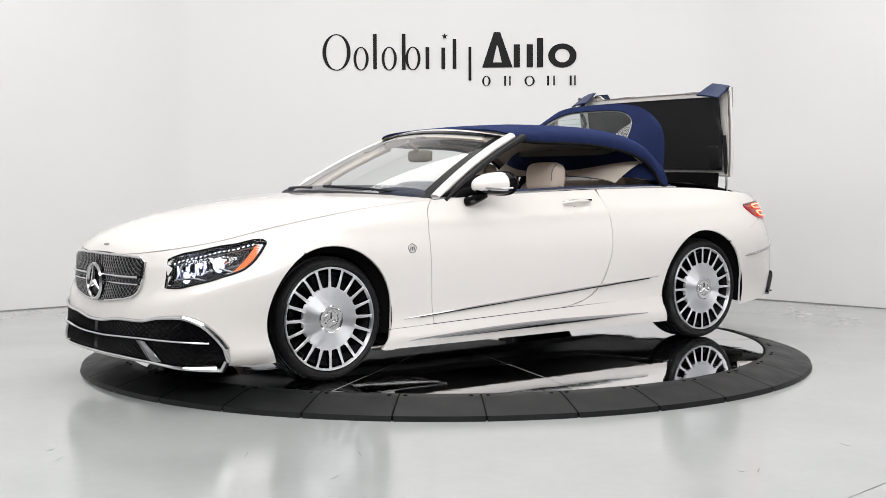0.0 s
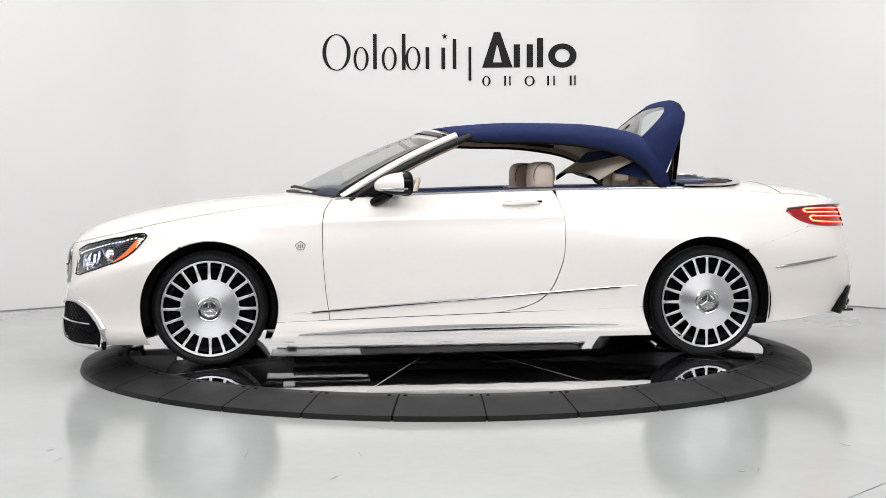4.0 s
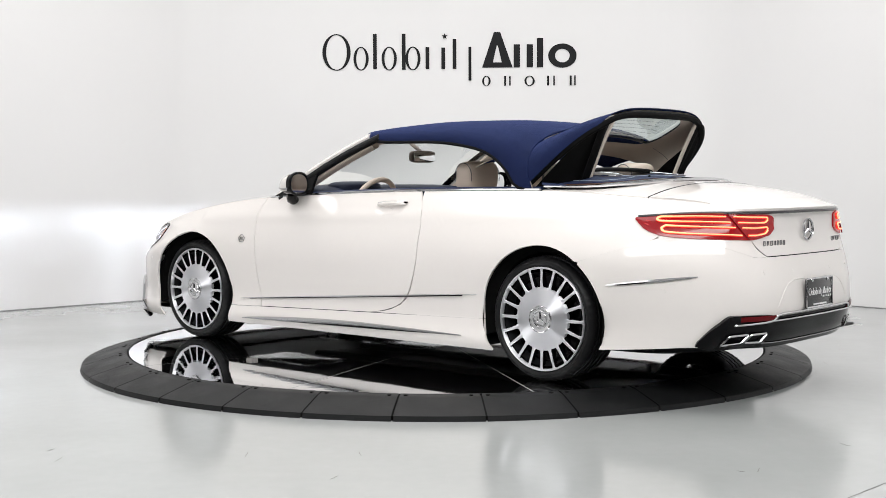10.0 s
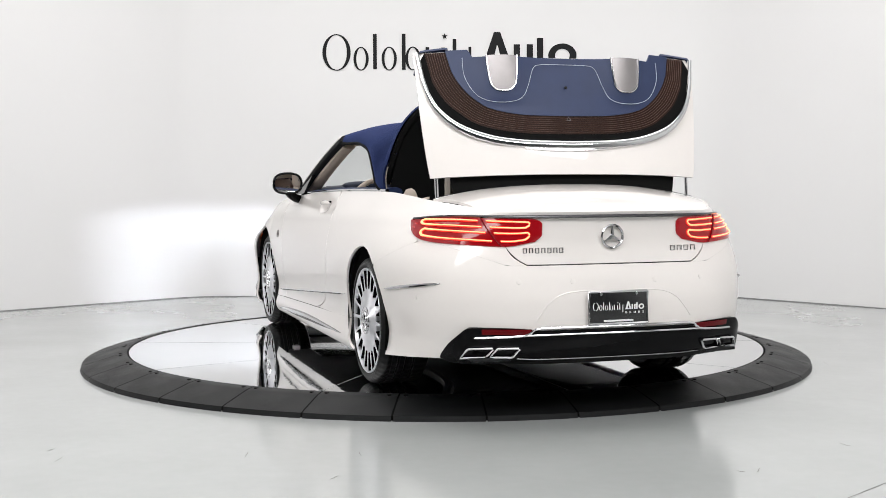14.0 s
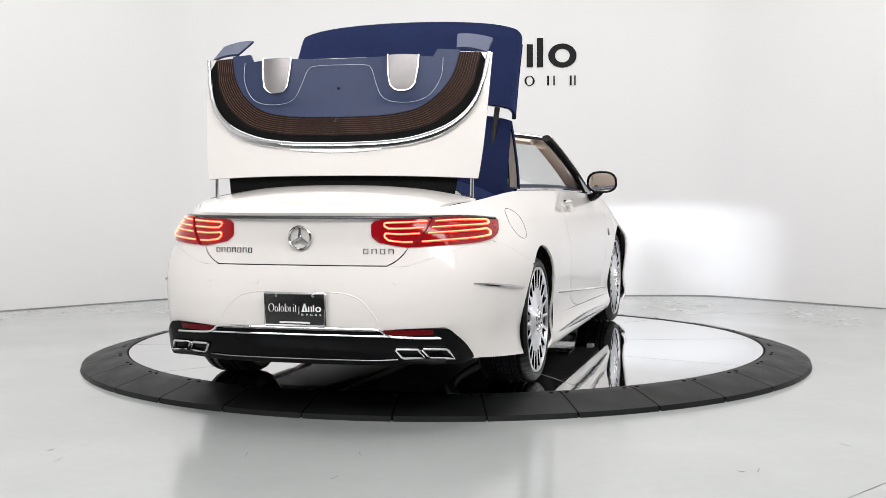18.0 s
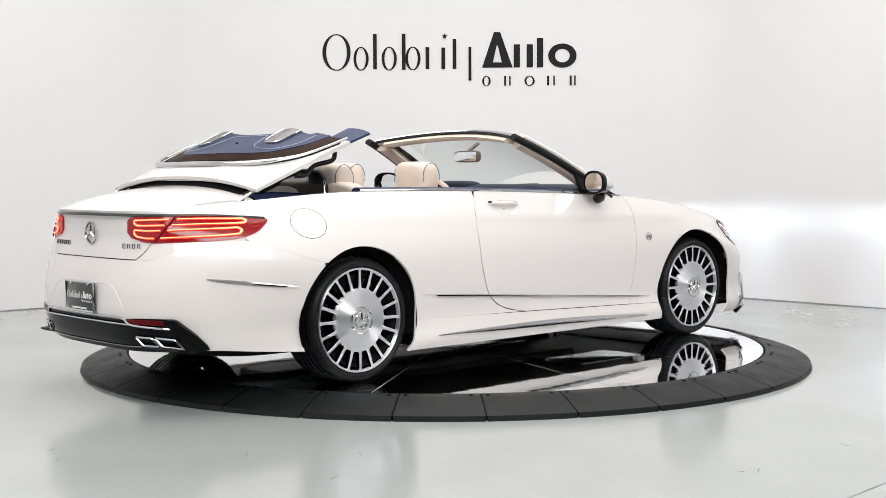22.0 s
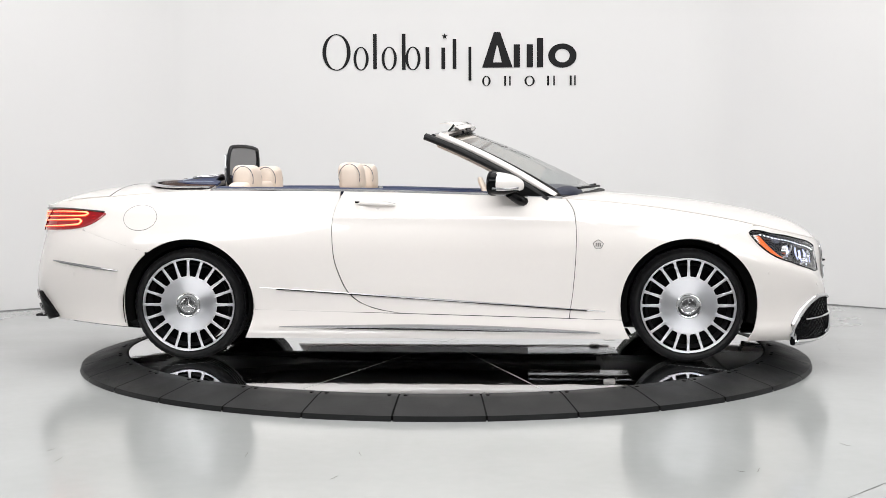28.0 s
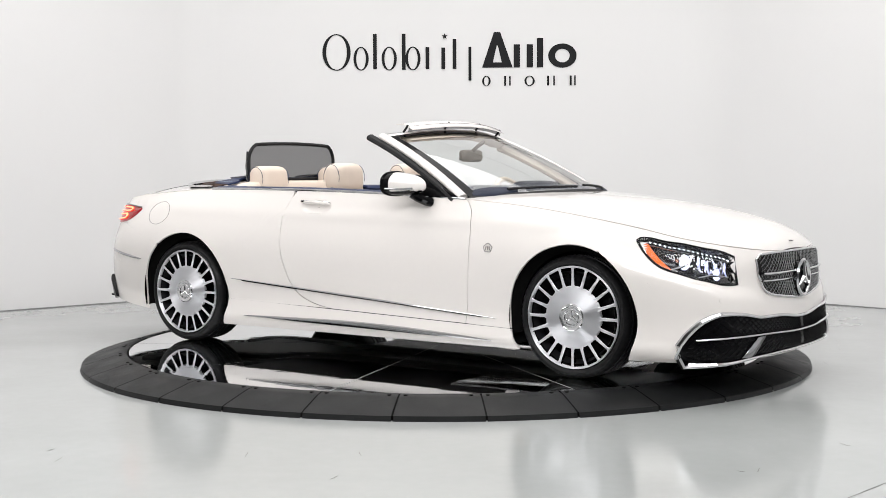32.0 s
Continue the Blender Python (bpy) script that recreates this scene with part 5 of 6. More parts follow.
rail_y = smooth_table([(-1.88, 0.36), (-1.765, 0.545), (-1.705, 0.62), (-1.618, 0.68), (-1.5, 0.722), (-1.36, 0.752), (-1.17, 0.785), (-0.9, 0.755), (-0.5, 0.725), (0.03, 0.70)])


def swing(px, pz, deg, dx=0.0, dz=0.0):
    """A turn about a cross axis at (px, pz); positive lifts what lies behind it."""
    return Matrix.Translation((px + dx, 0, pz + dz)) @ Matrix.Rotation(radians(deg), 4, "Y") @ Matrix.Translation((-px, 0, -pz))


def canopy(x, v, off=0.0):
    a = abs(v)
    th = a * math.pi / 2
    n = 2.6
    N = (math.sin(th) ** n + abs(math.cos(th)) ** n) ** (1 / n)
    y = (rail_y(x) + off) * math.sin(th) / N
    z = rail_z(x) + (roof_mid(x) + off - rail_z(x)) * max(0.0, math.cos(th)) / N
    return Vector((x, y * (1 if v >= 0 else -1), z))


def cut_front(v):
    return 0.105 - 0.115 * v * v


def cut_mid(v):
    return -0.50 - 0.02 * v * v


def cut_rear(v):
    return -1.20 - 0.10 * v * v


def cut_end(v):
    return -1.86 + 0.10 * abs(v) ** 3


folding = []


def roof_piece(name, a, b, label, nt):
    def at(v, t, o=0.0):
        return canopy(a(v) + (b(v) - a(v)) * t, v, o)
    K = 0.70
    ob = part(name, sheet(lambda s, t, o: at((s * 2 - 1) * K, t, o), 32, nt, 0.010), CANVAS, car, label)
    part("lining", grid(lambda s, t: at((s * 2 - 1) * K, t, -0.018), 24, nt // 2), LINING, ob)
    for s in (1, -1):
        edge, end, low = at(K * s, 0.0), at(K * s, 1.0), at(s, 0.5)
        panel = [part("side_panel", sheet(lambda p, t, o: at(s * (K + (1 - K) * p), t, o), 10, nt, 0.010), CANVAS, ob),
                 part("side_lining", grid(lambda p, t: at(s * (K + (0.99 - K) * p), t, -0.018), 8, nt // 2), LINING, ob)]
        rail = [canopy(a(1) + (b(1) - a(1)) * k / 20, s * 0.985, -0.004) + Vector((0, 0, -0.008)) for k in range(21)]
        panel.append(part("side_rail", tube(rail, 0.012, 8, 0.8), GAP, ob))
        axis = (end - edge).normalized()
        turn = Matrix.Rotation(radians(20), 4, axis)
        sign = 1 if abs((turn @ (low - edge)).y + edge.y) < abs(low.y) else -1
        folding.append((panel, edge, axis, sign))
    return ob


roof_a = roof_piece("roof_front", cut_front, cut_mid, "taut navy canvas over the front seats", 24)
for sd, _ in SIDES:
    part("roof_arm", tube([Vector((-0.40, 0.60 * sd, 1.362)), Vector((-0.60, 0.60 * sd, 1.356)), Vector((-0.84, 0.60 * sd, 1.33))], 0.016, 8, 1.3), BLACKM, roof_a)
    part("roof_arm", tube([Vector((-0.40, 0.535 * sd, 1.37)), Vector((-0.60, 0.535 * sd, 1.365)), Vector((-0.82, 0.535 * sd, 1.345))], 0.012, 8), DARKCHROME, roof_a)
roof_b = roof_piece("roof_middle", cut_mid, cut_rear, "navy canvas roof over the rear seats", 28)


def roof_back():
    def at(v, t, off=0.0):
        return canopy(cut_rear(v) + (cut_end(v) - cut_rear(v)) * t, v, off)

    def inside(v, t, g=1.0):
        return (abs(v) / (0.47 * g)) ** 5.0 + (abs(t - 0.58) / (0.335 * g)) ** 5.0 < 1

    def collar(off, r0, r1):
        """A smooth band round the window's opening."""
        vs, n = [], 96
        for r in (r0, r1):
            for k in range(n):
                c, s = math.cos(2 * math.pi * k / n), math.sin(2 * math.pi * k / n)
                N = (abs(c) ** 5.0 + abs(s) ** 5.0) ** (1 / 5.0)
                vs.append(at(0.47 * r * c / N, 0.58 + 0.335 * r * s / N, off))
        return vs, [(k, (k + 1) % n, n + (k + 1) % n, n + k) for k in range(n)]

    def punched(off, lim=1.0):
        vs, fs = grid(lambda s, t: at((s * 2 - 1) * lim, t, off), 80, 44)
        keep = []
        for k, q in enumerate(fs):
            i, j = k % 80, k // 80
            if not inside(((i + 0.5) / 80 * 2 - 1) * lim, (j + 0.5) / 44, 1.07):
                keep.append(q)
        return vs, keep
    ob = part("roof_rear", joined(punched(0.0), collar(0.002, 0.99, 1.15)), CANVAS, car, "navy canvas rear quarter with a heated glass window")
    part("lining", joined(punched(-0.02, 0.86), collar(-0.0225, 0.97, 1.17)), LINING, ob, "cream inner face of the rear bow")
    for s in (1, -1):
        part("side_curtain", grid(lambda p, q: at(s * (0.75 + 0.245 * p), q, -0.024), 8, 20), GAP, ob, "black inner edge of the rear bow")
    rim = []
    for k in range(64):
        a = 2 * math.pi * k / 64
        c, s = math.cos(a), math.sin(a)
        N = (abs(c) ** 5.0 + abs(s) ** 5.0) ** (1 / 5.0)
        rim.append((0.47 * c / N, 0.58 + 0.335 * s / N))
    part("window_seal", tube([at(v, t, -0.003) for v, t in rim], 0.0045, 6, 0.8, True), BLACKM, ob)
    n = len(rim)
    vs = [at(0, 0.58, -0.003)]
    fs = []
    for r in (0.35, 0.7, 1.0):
        vs += [at(v * r, 0.58 + (t - 0.58) * r, -0.003) for v, t in rim]
    fs += [(0, 1 + i, 1 + (i + 1) % n) for i in range(n)]
    for q in range(2):
        fs += [(1 + q * n + i, 1 + q * n + (i + 1) % n, 1 + (q + 1) * n + (i + 1) % n, 1 + (q + 1) * n + i) for i in range(n)]
    g = part("rear_window", (vs, fs), REARGLASS, ob, "grey-tinted rear window")
    g.visible_shadow = False
    for k in range(7):
        t = 0.34 + 0.46 * k / 6
        part("heater_wire", tube([at(-0.37 + 0.74 * i / 14, t, -0.005) for i in range(15)], 0.0007, 4), GAP, g)
    part("canvas_seam", tube([at(-0.98 + 1.96 * k / 60, 0.02, 0.002) for k in range(61)], 0.004, 6), CANVAS, ob)
    up = swing(-1.2, 1.06, 68, 0.03, -0.065)
    down = up.to_3x3().inverted() @ Vector((0, 0, -1))
    for s in (1, -1):
        def hang(p, q, back=0.0, v0=0.73, v1=0.985):
            e = at(s * (v0 + (v1 - v0) * p), 0.97, -0.03)
            drop = max(0.0, (up @ e).z - 0.94)
            fold = 0.006 * math.sin(9 * p + 5 * q) + back
            return e + down * drop * q + (down.cross(Vector((0, 1, 0)))) * fold
        part("side_liner", joined(grid(hang, 14, 16), grid(lambda p, q: hang(0.0, q).lerp(at(s * 0.985, 0.97 * (1 - q), -0.03) + down * 0.11 * q, p), 12, 16)), GAP, ob, "black fabric liner inside the raised bow")
        part("window_trim", tube([hang(0.0, 0.02 + 0.96 * k / 12) for k in range(13)], 0.016, 8, 0.6), LINING, ob, "cream trim beside the rear window")
    hoop = [at(-1 + 2 * k / 60, 0.975, -0.05) for k in range(61)]
    part("hold_down_bow", tube(hoop, 0.020, 8, 0.8), GAP, ob)
    for s in (1, -1):
        leg = [at(s * 0.97, k / 16, -0.036) for k in range(17)]
        part("bow_leg", tube(leg, 0.022, 8, 0.9), GAP, ob)
    return ob


roof_c = roof_back()
headliner = part("roof_headliner", sheet(lambda s, t, o: canopy(-0.66 - 0.47 * t, (s * 2 - 1) * 0.70, -0.032 + o), 36, 12, 0.006), LINING, car, "cream headlining that sags when the roof's rear lifts")
SLACK_X, SLACK_Z = -1.185, canopy(-1.185, 0.0).z - 0.03
slack = part("slack_canvas", grid(lambda s, t: canopy(SLACK_X + 0.42 * t, (s * 2 - 1) * 0.74, -0.052), 36, 12), CANVAS, car, "slack navy canvas between the roof and its rear bow")
part("lining", grid(lambda s, t: canopy(SLACK_X + 0.42 * t, (s * 2 - 1) * 0.74, -0.044), 24, 8), LINING, slack)


# ---- stowage lid and well ----
LID_X, LID_Z = -2.008, 1.012
u_chrome = smooth_table([(0.0, 0.150), (0.2, 0.155), (0.36, 0.172), (0.47, 0.200), (0.565, 0.243), (0.64, 0.303), (0.70, 0.39), (0.735, 0.51), (0.752, 0.63)])
u_wood = smooth_table([(0.0, 0.205), (0.2, 0.209), (0.36, 0.228), (0.48, 0.262), (0.562, 0.318), (0.62, 0.370), (0.665, 0.44), (0.70, 0.53), (0.714, 0.63)])
u_navy = smooth_table([(0.0, 0.298), (0.2, 0.302), (0.33, 0.318), (0.42, 0.345), (0.49, 0.392), (0.54, 0.446), (0.578, 0.51), (0.602, 0.58), (0.61, 0.63)])


def on_lid(d, y, off=0.0):
    """A point of the lid, d in front of its hinge."""
    x = LID_X + d
    return deck(x, max(-1.0, min(1.0, y / top_y(x))), off)


def lid_region(f0, f1, ymax, off, n=48, m=6, thick=0.006, lim0=0.635):
    """A band of the lid between two bows round the seats' side."""
    def f(s, t, o):
        y = (s * 2 - 1)
        a = abs(y)
        y0 = y * ymax[0]
        y1 = y * ymax[1]
        p0 = on_lid(min(f0(abs(y0)), lim0), y0, off + o)
        p1 = on_lid(min(f1(abs(y1)), lim0), y1, off + o)
        return p0.lerp(p1, t)
    return sheet(f, n, m, thick)


def stowage_lid():
    def skin_lid(s, t, o):
        v = s * 2 - 1
        far = 0.601 + 0.029 * max(0.0, min(1.0, (abs(v) - 0.68) / 0.04))
        return deck(LID_X + 0.003 + far * t, v * 0.998, o)
    ob = part("stowage_lid", sheet(skin_lid, 88, 22, 0.02), PAINT, car, "white stowage lid with a navy and wood rear shelf")
    part("lid_flange", sheet(lambda s, t, o: deck(LID_X + 0.012 + 0.586 * t, (s * 2 - 1) * 0.97, o - 0.022), 24, 12, 0.006), PAINT, ob, "white flange of the lid's underside")
    part("lid_underside", sheet(lambda s, t, o: deck(LID_X + 0.05 + 0.52 * t, (s * 2 - 1) * (0.90 - 0.03 * t), o - 0.034), 20, 10, 0.012), BLACKM, ob, "black felt underside")
    # made-up sheet: gives the slot below the raised lid its darkness
    part("slot_blackout", grid(lambda s, t: deck(LID_X - 0.10 + 0.13 * t, (s * 2 - 1) * 0.86, -0.04), 24, 4), GAP, ob, "added black sheet that darkens the slot under the lid")
    arc = [-0.752 + 1.504 * k / 80 for k in range(81)]
    part("shelf_chrome", tube([on_lid(u_chrome(abs(y)), y, 0.005 + 0.012 * min(1.0, (abs(y) / 0.6) ** 3)) for y in arc], lambda t: 0.021 - 0.011 * max(0.0, 1 - min(t, 1 - t) / 0.16), 10, 0.65), CHROME, ob, "polished chrome bow round the shelf")
    part("brake_light", tube([on_lid(0.126 + 0.25 * y * y, y, 0.005) for y in [-0.24 + 0.48 * k / 20 for k in range(21)]], 0.009, 6, 0.5), CHROME, ob)
    part("shelf_gap", lid_region(u_chrome, u_wood, (0.745, 0.714), 0.002), GAP, ob)
    part("shelf_wood", lid_region(u_wood, u_navy, (0.714, 0.61), 0.004), WOOD, ob, "dark wood slats with pale inlay lines")
    for k in range(1, 9):
        q = k / 9
        pts = []
        for i in range(61):
            s = -1 + 2 * i / 60
            p0 = on_lid(min(u_wood(abs(s) * 0.714), 0.632), s * 0.714, 0.0055)
            p1 = on_lid(min(u_navy(abs(s) * 0.61), 0.632), s * 0.61, 0.0055)
            pts.append(p0.lerp(p1, q))
        part("inlay_line", tube(pts, 0.0016, 4), WOODLINE, ob)

    def navy(s, t, o):
        y = (s * 2 - 1) * 0.61
        front = 0.640 if abs(y) > 0.50 else 0.600
        d0 = min(u_navy(abs(y)), front - 0.002)
        d = d0 + (front - d0) * t
        hump = 0.030 * math.exp(-((abs(y) - 0.335) / 0.13) ** 2) * max(0.0, (d - 0.36) / 0.24) ** 0.7 if d > 0.36 else 0.0
        return on_lid(d, y, 0.008 + hump + o)
    part("shelf_pad", sheet(navy, 56, 16, 0.012), NAVY, ob, "navy leather shelf pad with twin fairings")
    for sd in (1, -1):
        def pocket(s, t, o):
            w = 0.078 - 0.014 * (1 - t) ** 2
            y = sd * 0.335 + (s * 2 - 1) * w
            d0 = 0.425 + 0.035 * abs(s * 2 - 1) ** 3
            d = d0 + (0.604 - d0) * t
            hump = 0.030 * math.exp(-((abs(y) - 0.335) / 0.13) ** 2) * max(0.0, (d - 0.36) / 0.24) ** 0.7
            return on_lid(d, y, 0.013 + hump + o)
        pk = part("fairing_plate", sheet(pocket, 12, 10, 0.006), SATIN, ob, "satin silver fairing plate")
        loop = [pocket(0, 1 - k / 10, 0.003) for k in range(11)] + [pocket(k / 12, 0, 0.003) for k in range(1, 13)] + [pocket(1, k / 10, 0.003) for k in range(1, 11)]
        part("fairing_edge", tube(loop, 0.004, 6), CHROME, pk)
        seam = [on_lid(d, y * sd, 0.0115 + (0.030 * math.exp(-((y - 0.335) / 0.13) ** 2) * max(0.0, (d - 0.36) / 0.24) ** 0.7)) for d, y in ((0.598, 0.53), (0.50, 0.525), (0.41, 0.475), (0.373, 0.40), (0.370, 0.30), (0.395, 0.235), (0.46, 0.20), (0.54, 0.17), (0.562, 0.13), (0.565, 0.0))]
        part("stitch_line", tube(curve(seam, 40), 0.0014, 4), STITCH, ob)
        strut = [Vector((LID_X + 0.03, 0.685 * sd, 0.985)), Vector((LID_X - 0.10, 0.685 * sd, 0.965))]
        part("lid_strut", tube(strut, 0.010, 8), CHROME, ob)
        part("strut_sleeve", tube([Vector((LID_X + 0.03, 0.685 * sd, 0.985)), Vector((LID_X + 0.16, 0.69 * sd, 0.99)), Vector((LID_X + 0.30, 0.70 * sd, 0.985))], 0.014, 8), BLACKM, ob)
        part("lid_hinge", tube([Vector((LID_X + 0.26, 0.66 * sd, 0.99)), Vector((LID_X + 0.17, 0.66 * sd, 0.965)), Vector((LID_X + 0.08, 0.66 * sd, 0.96))], 0.014, 6), BLACKM, ob)
    for sd in (1, -1):
        part("lid_bracket", tube(curve([(LID_X + 0.60, 0.655 * sd, 0.985), (LID_X + 0.54, 0.69 * sd, 0.962), (LID_X + 0.44, 0.665 * sd, 0.970), (LID_X + 0.34, 0.70 * sd, 0.955), (LID_X + 0.28, 0.69 * sd, 0.97)], 20), 0.013, 8), BLACKM, ob, "black hinge linkage under the lid")
        part("lid_cushion", box(LID_X + 0.15, 0.60 * sd, 0.975, 0.16, 0.10, 0.03, 0.012), BLACKM, ob)
    c = on_lid(0.445, 0.0, 0.012)
    part("shelf_button", blob(c.x, c.y, c.z, 0.008, 0.008, 0.006, 1.0, 0, 12, 8), BLACKM, ob)
    c = on_lid(0.28, 0.0, 0.010)
    part("shelf_emblem", tube([c + Vector((0.012 * math.cos(a), 0.013 * math.sin(a), 0.004)) for a in (0, 2.1, 4.2)], 0.002, 5, 1.0, True), SATIN, ob)
    return ob


lid = stowage_lid()
FLAP_X, FLAP_Z = LID_X + 0.652, edge_z(LID_X + 0.652) + 0.012
flaps = []
for sd, _ in SIDES:
    def flap(s, t, o, sd=sd):
        y = (0.590 + 0.150 * s - 0.03 * t * (1 - s))
        x = FLAP_X + 0.155 * t - 0.02 * (s - 0.5) ** 2
        return Vector((x, y * sd, FLAP_Z + 0.012 - 0.03 * s * s + o))
    flaps.append(part("lid_flap", sheet(flap, 8, 8, 0.012), NAVY, car, "navy leather flap that bridges the hinge gap"))


def well():
    pts = [(-1.375, 0.60), (-2.0, 0.66)]
    vs = [(-1.375, y, z) for y, z in ((0.765, 1.02), (0.70, 0.60), (-0.70, 0.60), (-0.765, 1.02))]
    vs += [(-2.02, y, z) for y, z in ((0.715, 0.985), (0.68, 0.62), (-0.68, 0.62), (-0.715, 0.985))]
    part("stowage_well", (vs, [(0, 1, 5, 4), (1, 2, 6, 5), (2, 3, 7, 6), (4, 5, 6, 7)]), BLACKM, car, "black lined roof well", smooth=False)
    for sd, _ in SIDES:
        edge = [Vector((x, (top_y(x) - 0.012) * sd, edge_z(x) - 0.026)) for x in [-1.385 - 0.62 * k / 14 for k in range(15)]]
        part("well_seal", tube(edge, 0.016, 8), BLACKP, car)
        part("roof_arm", tube([Vector((-1.45, 0.66 * sd, 0.80)), Vector((-1.40, 0.675 * sd, 0.92)), Vector((-1.33, 0.69 * sd, 1.0))], 0.018, 8), BLACKM, car)
    part("well_seal", tube([deck(-2.006, -0.98 + 1.96 * k / 30, -0.012) for k in range(31)], 0.014, 8), BLACKP, car)


well()

# ---- wind deflectors ----
loop = [(-0.445, 1.10), (-0.448, 1.20), (-0.44, 1.27), (-0.40, 1.325), (-0.33, 1.342), (0.0, 1.35), (0.33, 1.342), (0.40, 1.325), (0.44, 1.27), (0.448, 1.20), (0.445, 1.10)]
arch = curve([(-1.335 + 0.02 * (1 - (y / 0.45) ** 2), y, z) for y, z in loop], 60)
deflector = part("wind_deflector", tube(arch + [Vector((-1.32, 0.44 - 0.88 * k / 20, 1.10)) for k in range(1, 20)], 0.012, 8, 1.0, True, (1, 0, 0)), BLACKM, car, "black-framed mesh wind deflector behind the rear seats")
mid = len(arch) // 2
vs = [Vector(p) for p in arch] + [Vector((p.x, p.y, 1.10)) for p in arch]
m = len(arch)
part("netting", (vs, [(i, i + 1, m + i + 1, m + i) for i in range(m - 1)]), NETTING, deflector, "fine dark see-through netting")
for sd, _ in SIDES:
    part("deflector_post", tube([Vector((-1.345, 0.45 * sd, 1.08)), Vector((-1.35, 0.457 * sd, 1.2)), Vector((-1.345, 0.45 * sd, 1.29))], 0.008, 8), CHROME, deflector)


def cap_at(k, dx, dz):
    p = screen(0.10 + 0.80 * k, 1.0)
    return p + Vector((dx, 0, dz))


cap = part("header_deflector", sheet(lambda s, t, o: cap_at(s, -0.070 + 0.125 * t, 0.003 + 0.007 * math.sin(math.pi * t) - 0.034 * t * t + o), 30, 6, 0.006), PAINT, car, "white wind blade on the windscreen header")
part("deflector_net", grid(lambda s, t: cap_at(s, 0.030 - 0.008 * t, -0.012 - 0.036 * t), 30, 3), NETTING, cap)
for k in (0.0, 0.33, 0.67, 1.0):
    part("deflector_arm", tube([cap_at(k, 0.02, -0.006), cap_at(k, 0.005, -0.026), cap_at(k, -0.015, -0.048)], 0.007, 6), BLACKM, cap)


# ---- sign on the wall ----
def wall_point(u, v, k):
    x = -0.016 + (u - 784) * 0.005498
    return (x, 4.16 + (x + 2.45) * (4.08 - 4.16) / (2.57 + 2.45) - 0.008 * k, 2.219 - (v - 124) * 0.00544)


wall_sign = empty("wall_sign", "black two-line wall sign of thin and bold shapes", "sign", pose(0, 0, 0))
for kind, outline, hole in name_shapes():
    part("sign_" + kind, raised(outline, hole, wall_point), INK, wall_sign, smooth=False)


# ---- floor marks ----
def scuffs():
    rnd = random.Random(4)
    spots = [(-1.618, -3.152), (-1.722, -2.955), (-0.426, -3.42), (-0.374, -2.979), (1.184, -3.379), (1.23, -3.38), (2.783, 0.731), (2.70, 0.35), (2.641, 0.081), (1.749, -2.903), (2.372, -0.502), (-0.846, -2.971)]
    for x, y in spots:
        pts = []
        a = rnd.uniform(0, 6.28)
        for k in range(6):
            pts.append(Vector((x + 0.006 * k * math.cos(a) + rnd.uniform(-0.003, 0.003), y + 0.02 * k * math.sin(a) + rnd.uniform(-0.008, 0.008), 0.0012)))
        tagged(part("floor_scuff", tube(pts, lambda t: 0.0009 + 0.0010 * math.sin(math.pi * t), 5, 0.3), SCUFF), "small dark scuff on the grey floor", "scuff mark", "floor scuffs")
    seam = [Vector((1.456 - 0.3 + 0.218 * 12 * k / 20, -3.792 - 0.314 + 0.228 * 12 * k / 20, 0.0006)) for k in range(6)]
    tagged(part("floor_joint", tube(seam, 0.0025, 5, 0.2), SCUFF), "thin joint line in the grey floor", "floor joint")


scuffs()


# ---- moves ----
def lerp_rows(rows, t):
    if t <= rows[0][0]:
        return rows[0][1]
    for (a, u), (b, v) in zip(rows, rows[1:]):
        if t <= b:
            q = (t - a) / (b - a)
            return u + (v - u) * q
    return rows[-1][1]


LID = [(0, 80), (0.5, 78), (1.0, 67), (1.5, 51), (2.0, 36), (2.5, 23), (3.0, 9), (3.4, 0), (11.2, 0), (11.5, 3), (12.0, 14), (12.6, 30), (13.0, 42), (13.5, 58), (14.0, 75), (14.2, 77),
       (20.0, 77), (20.4, 68), (21.0, 47), (21.5, 33), (22.0, 20), (22.6, 4), (22.9, 0)]
LIFT = [(0, 0.09), (0.5, 0.09), (2.5, 0.05), (3.4, 0), (11.2, 0), (12.0, 0.04), (13.5, 0.09), (20.4, 0.09), (22.0, 0.05), (22.9, 0)]
BOW = [(0, 1), (3.6, 1), (4.0, 0.92), (4.8, 0.3), (5.3, 0), (9.2, 0), (9.5, 0.12), (10.0, 0.62), (10.4, 0.93), (10.6, 1), (16.2, 1), (17.2, 0.4), (18.0, 0)]
SINK = [(0, 0), (16.2, 0), (18.2, -0.27), (19.4, -0.33), (21.2, -0.37), (32, -0.36)]
# the roof's front edge: time, x, z and how far it is pitched up
FRONT = [(0, 0.105, 1.417, 0), (16.1, 0.105, 1.417, 0), (16.5, -0.05, 1.66, 22), (16.8, -0.33, 1.84, 38), (17.1, -0.57, 1.94, 46), (17.5, -0.68, 2.03, 52), (17.9, -0.75, 2.04, 56),
         (18.2, -0.88, 1.99, 60), (18.5, -1.08, 1.88, 64), (18.7, -1.14, 1.78, 66), (18.9, -1.20, 1.68, 70), (19.1, -1.25, 1.57, 74), (19.4, -1.32, 1.44, 80), (19.7, -1.40, 1.29, 84),
         (20.2, -1.42, 1.10, 60), (20.8, -1.40, 0.94, 20), (21.4, -1.40, 0.90, 0), (32, -1.40, 0.90, 0)]
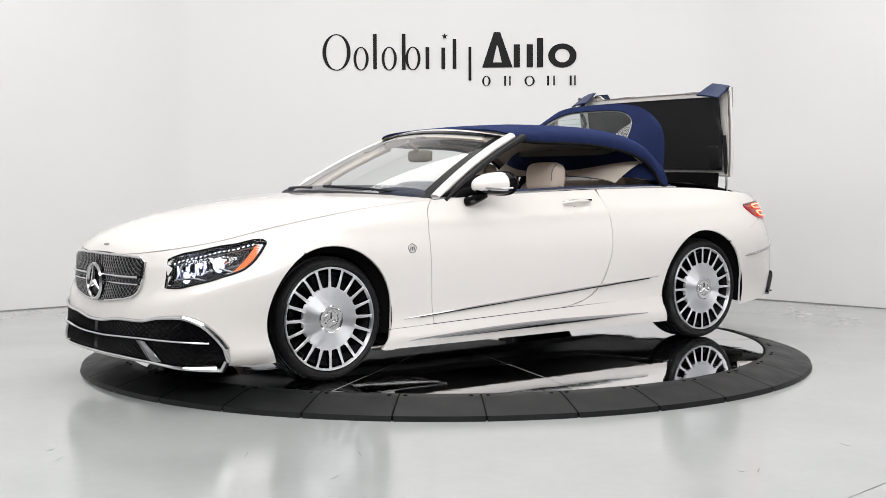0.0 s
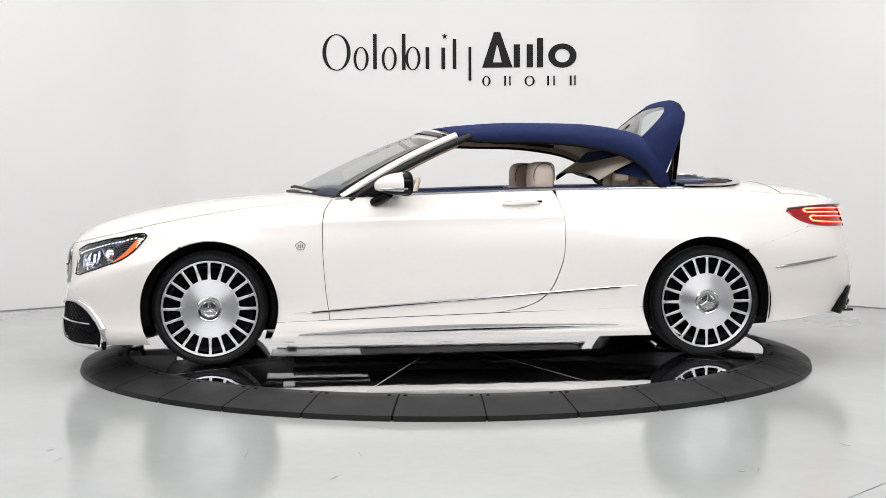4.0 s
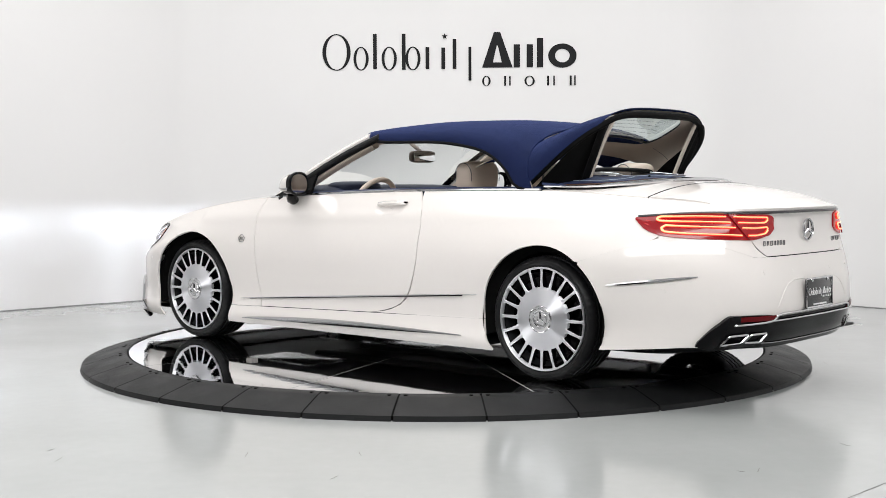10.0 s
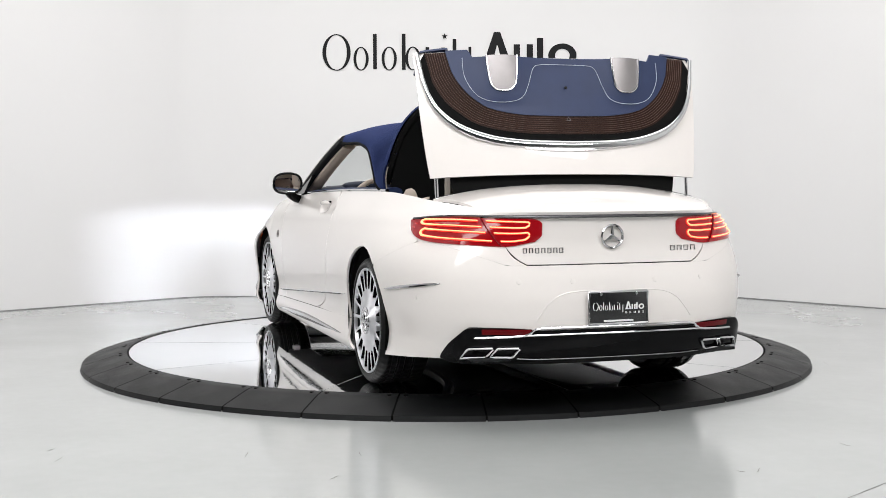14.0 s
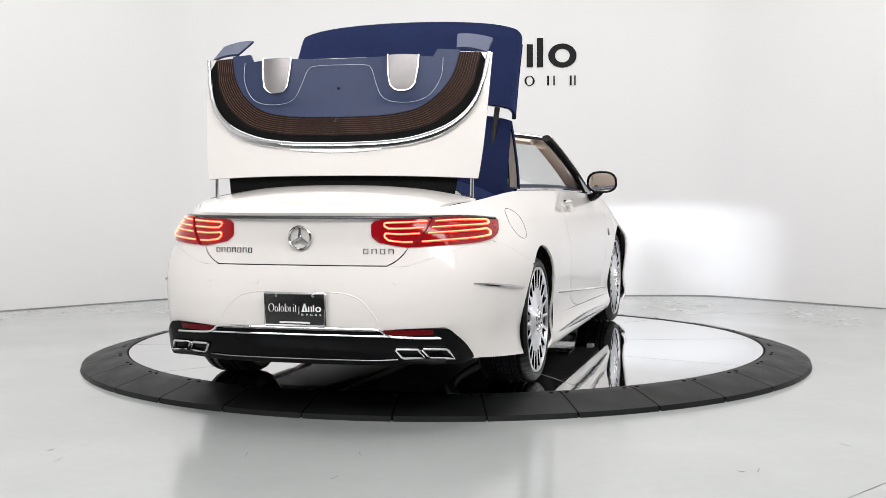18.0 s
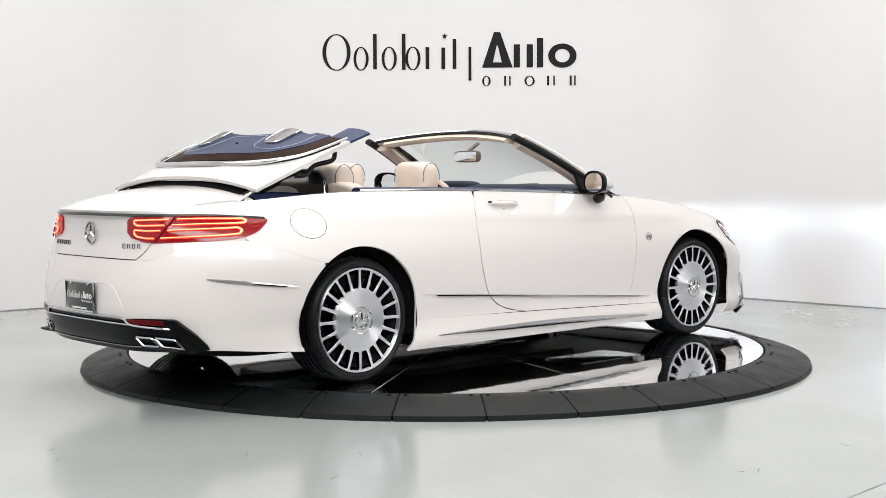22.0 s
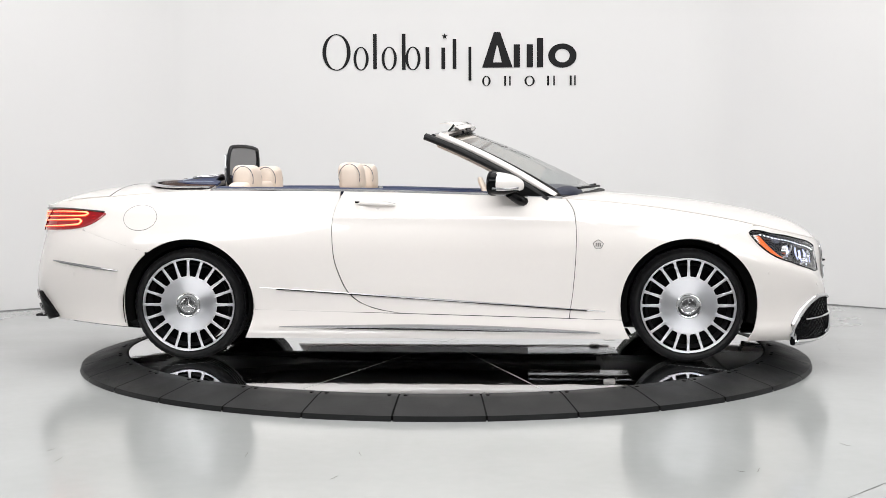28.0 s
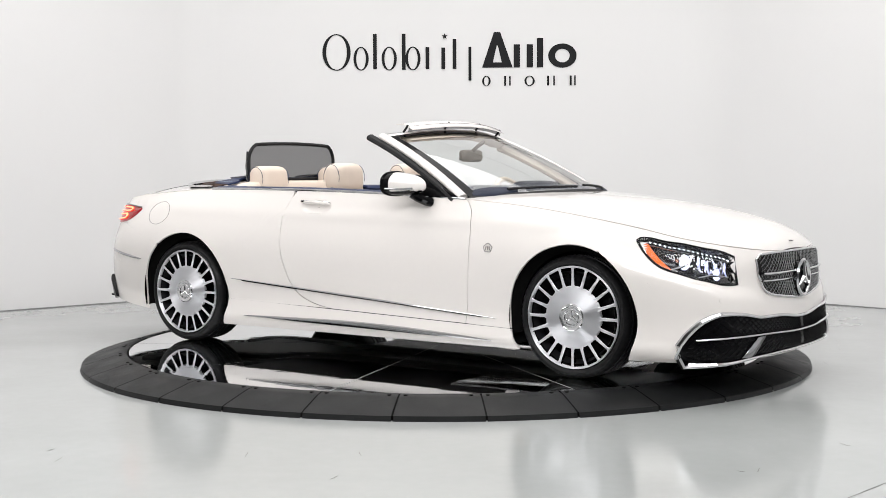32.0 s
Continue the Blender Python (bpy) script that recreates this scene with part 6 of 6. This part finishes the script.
# the joint of the roof's middle: time, x, z and the slope of the panel behind it
MIDDLE = [(0, -0.50, 1.43, 28), (16.1, -0.50, 1.43, 28), (16.5, -0.61, 1.43, 40), (16.8, -0.80, 1.48, 58), (17.1, -0.98, 1.51, 70), (17.9, -1.07, 1.47, 78), (18.3, -1.12, 1.42, 76),
          (18.7, -1.18, 1.35, 70), (19.1, -1.24, 1.25, 57), (19.7, -1.30, 1.12, 50), (20.4, -1.35, 1.00, 44), (21.2, -1.36, 0.92, 33), (32, -1.36, 0.92, 33)]
FOLD_FRONT = [(0, 0), (16.2, 0), (17.0, 22), (18.3, 26), (18.7, 50), (19.0, 82), (32, 84)]
FOLD_MIDDLE = [(0, 0), (16.2, 0), (16.8, 40), (17.6, 70), (32, 74)]
FLAP = [(0, 112), (1.0, 122), (2.4, 168), (3.2, 176), (11.6, 176), (14.0, 118), (17.1, 118), (17.5, 100), (17.9, 58), (18.2, 20), (18.5, 0), (32, 0)]
RISE = [(0, -0.20), (25.0, -0.20), (25.6, -0.185), (27.0, -0.11), (27.5, -0.08), (28.0, -0.035), (28.6, 0), (32, 0)]
CAP = [(0, 0), (25.8, 0), (27.3, 1), (32, 1)]


def motions():
    def steps(spans):
        ts = {0.0, 32.0}
        for a, b in spans:
            k = round(a * 5)
            while k <= round(b * 5):
                ts.add(k / 5)
                k += 1
        return sorted(ts)
    walk(car, [(t, pose(0, 0, CAR_Z, 0, 0, a)) for t, a in TURN])
    walk(table_disc, [(t, pose(0, 0, 0, 0, 0, a)) for t, a in TURN])

    def lid_at(t):
        return swing(LID_X, LID_Z, -lerp_rows(LID, t), 0, lerp_rows(LIFT, t))
    ts = steps(((0, 3.6), (11, 14.4), (17.2, 18.6), (19.8, 23.2)))
    walk(lid, [(t, lid_at(t)) for t in ts])
    for f in flaps:
        walk(f, [(t, lid_at(t) @ swing(FLAP_X, FLAP_Z, lerp_rows(FLAP, t))) for t in ts])
    ts = steps(((3.4, 5.6), (9.0, 10.8), (16.0, 21.6)))
    walk(roof_c, [(t, swing(-1.2, 1.06, 68 * lerp_rows(BOW, t), 0.03 * lerp_rows(BOW, t) - 0.12 * lerp_rows(SINK, t) / -0.36, -0.065 * lerp_rows(BOW, t) + lerp_rows(SINK, t))) for t in ts])

    def along(rows, t, k):
        return lerp_rows([(r[0], r[k]) for r in rows], t)

    def front_at(t):
        return Matrix.Translation((along(FRONT, t, 1), 0, along(FRONT, t, 2))) @ Matrix.Rotation(radians(-along(FRONT, t, 3)), 4, "Y") @ Matrix.Translation((-0.105, 0, -1.417))

    def roof_at(t):
        return Matrix.Translation((along(MIDDLE, t, 1), 0, along(MIDDLE, t, 2))) @ Matrix.Rotation(radians(28 - along(MIDDLE, t, 3)), 4, "Y") @ Matrix.Translation((0.50, 0, -1.43))
    walk(roof_b, [(t, roof_at(t)) for t in ts])
    walk(headliner, [(t, roof_at(t) @ swing(-0.66, 1.42, -8 * lerp_rows(BOW, t))) for t in ts])
    walk(slack, [(t, roof_at(t) @ swing(SLACK_X, SLACK_Z, 42 * lerp_rows(BOW, t))) for t in ts])
    walk(roof_a, [(t, front_at(t)) for t in ts])
    for k, (panel, edge, axis, sign) in enumerate(folding):
        table = FOLD_FRONT if k < 2 else FOLD_MIDDLE
        rows = [(t, Matrix.Translation(edge) @ Matrix.Rotation(radians(sign * lerp_rows(table, t)), 4, axis) @ Matrix.Translation(-edge)) for t in ts]
        for ob in panel:
            walk(ob, rows)
    ts = steps(((24.8, 28.6),))
    walk(deflector, [(t, pose(0, 0, lerp_rows(RISE, t))) for t in ts])
    walk(cap, [(t, pose(-0.005 * lerp_rows(CAP, t), 0, 0.062 * lerp_rows(CAP, t))) for t in ts])


motions()
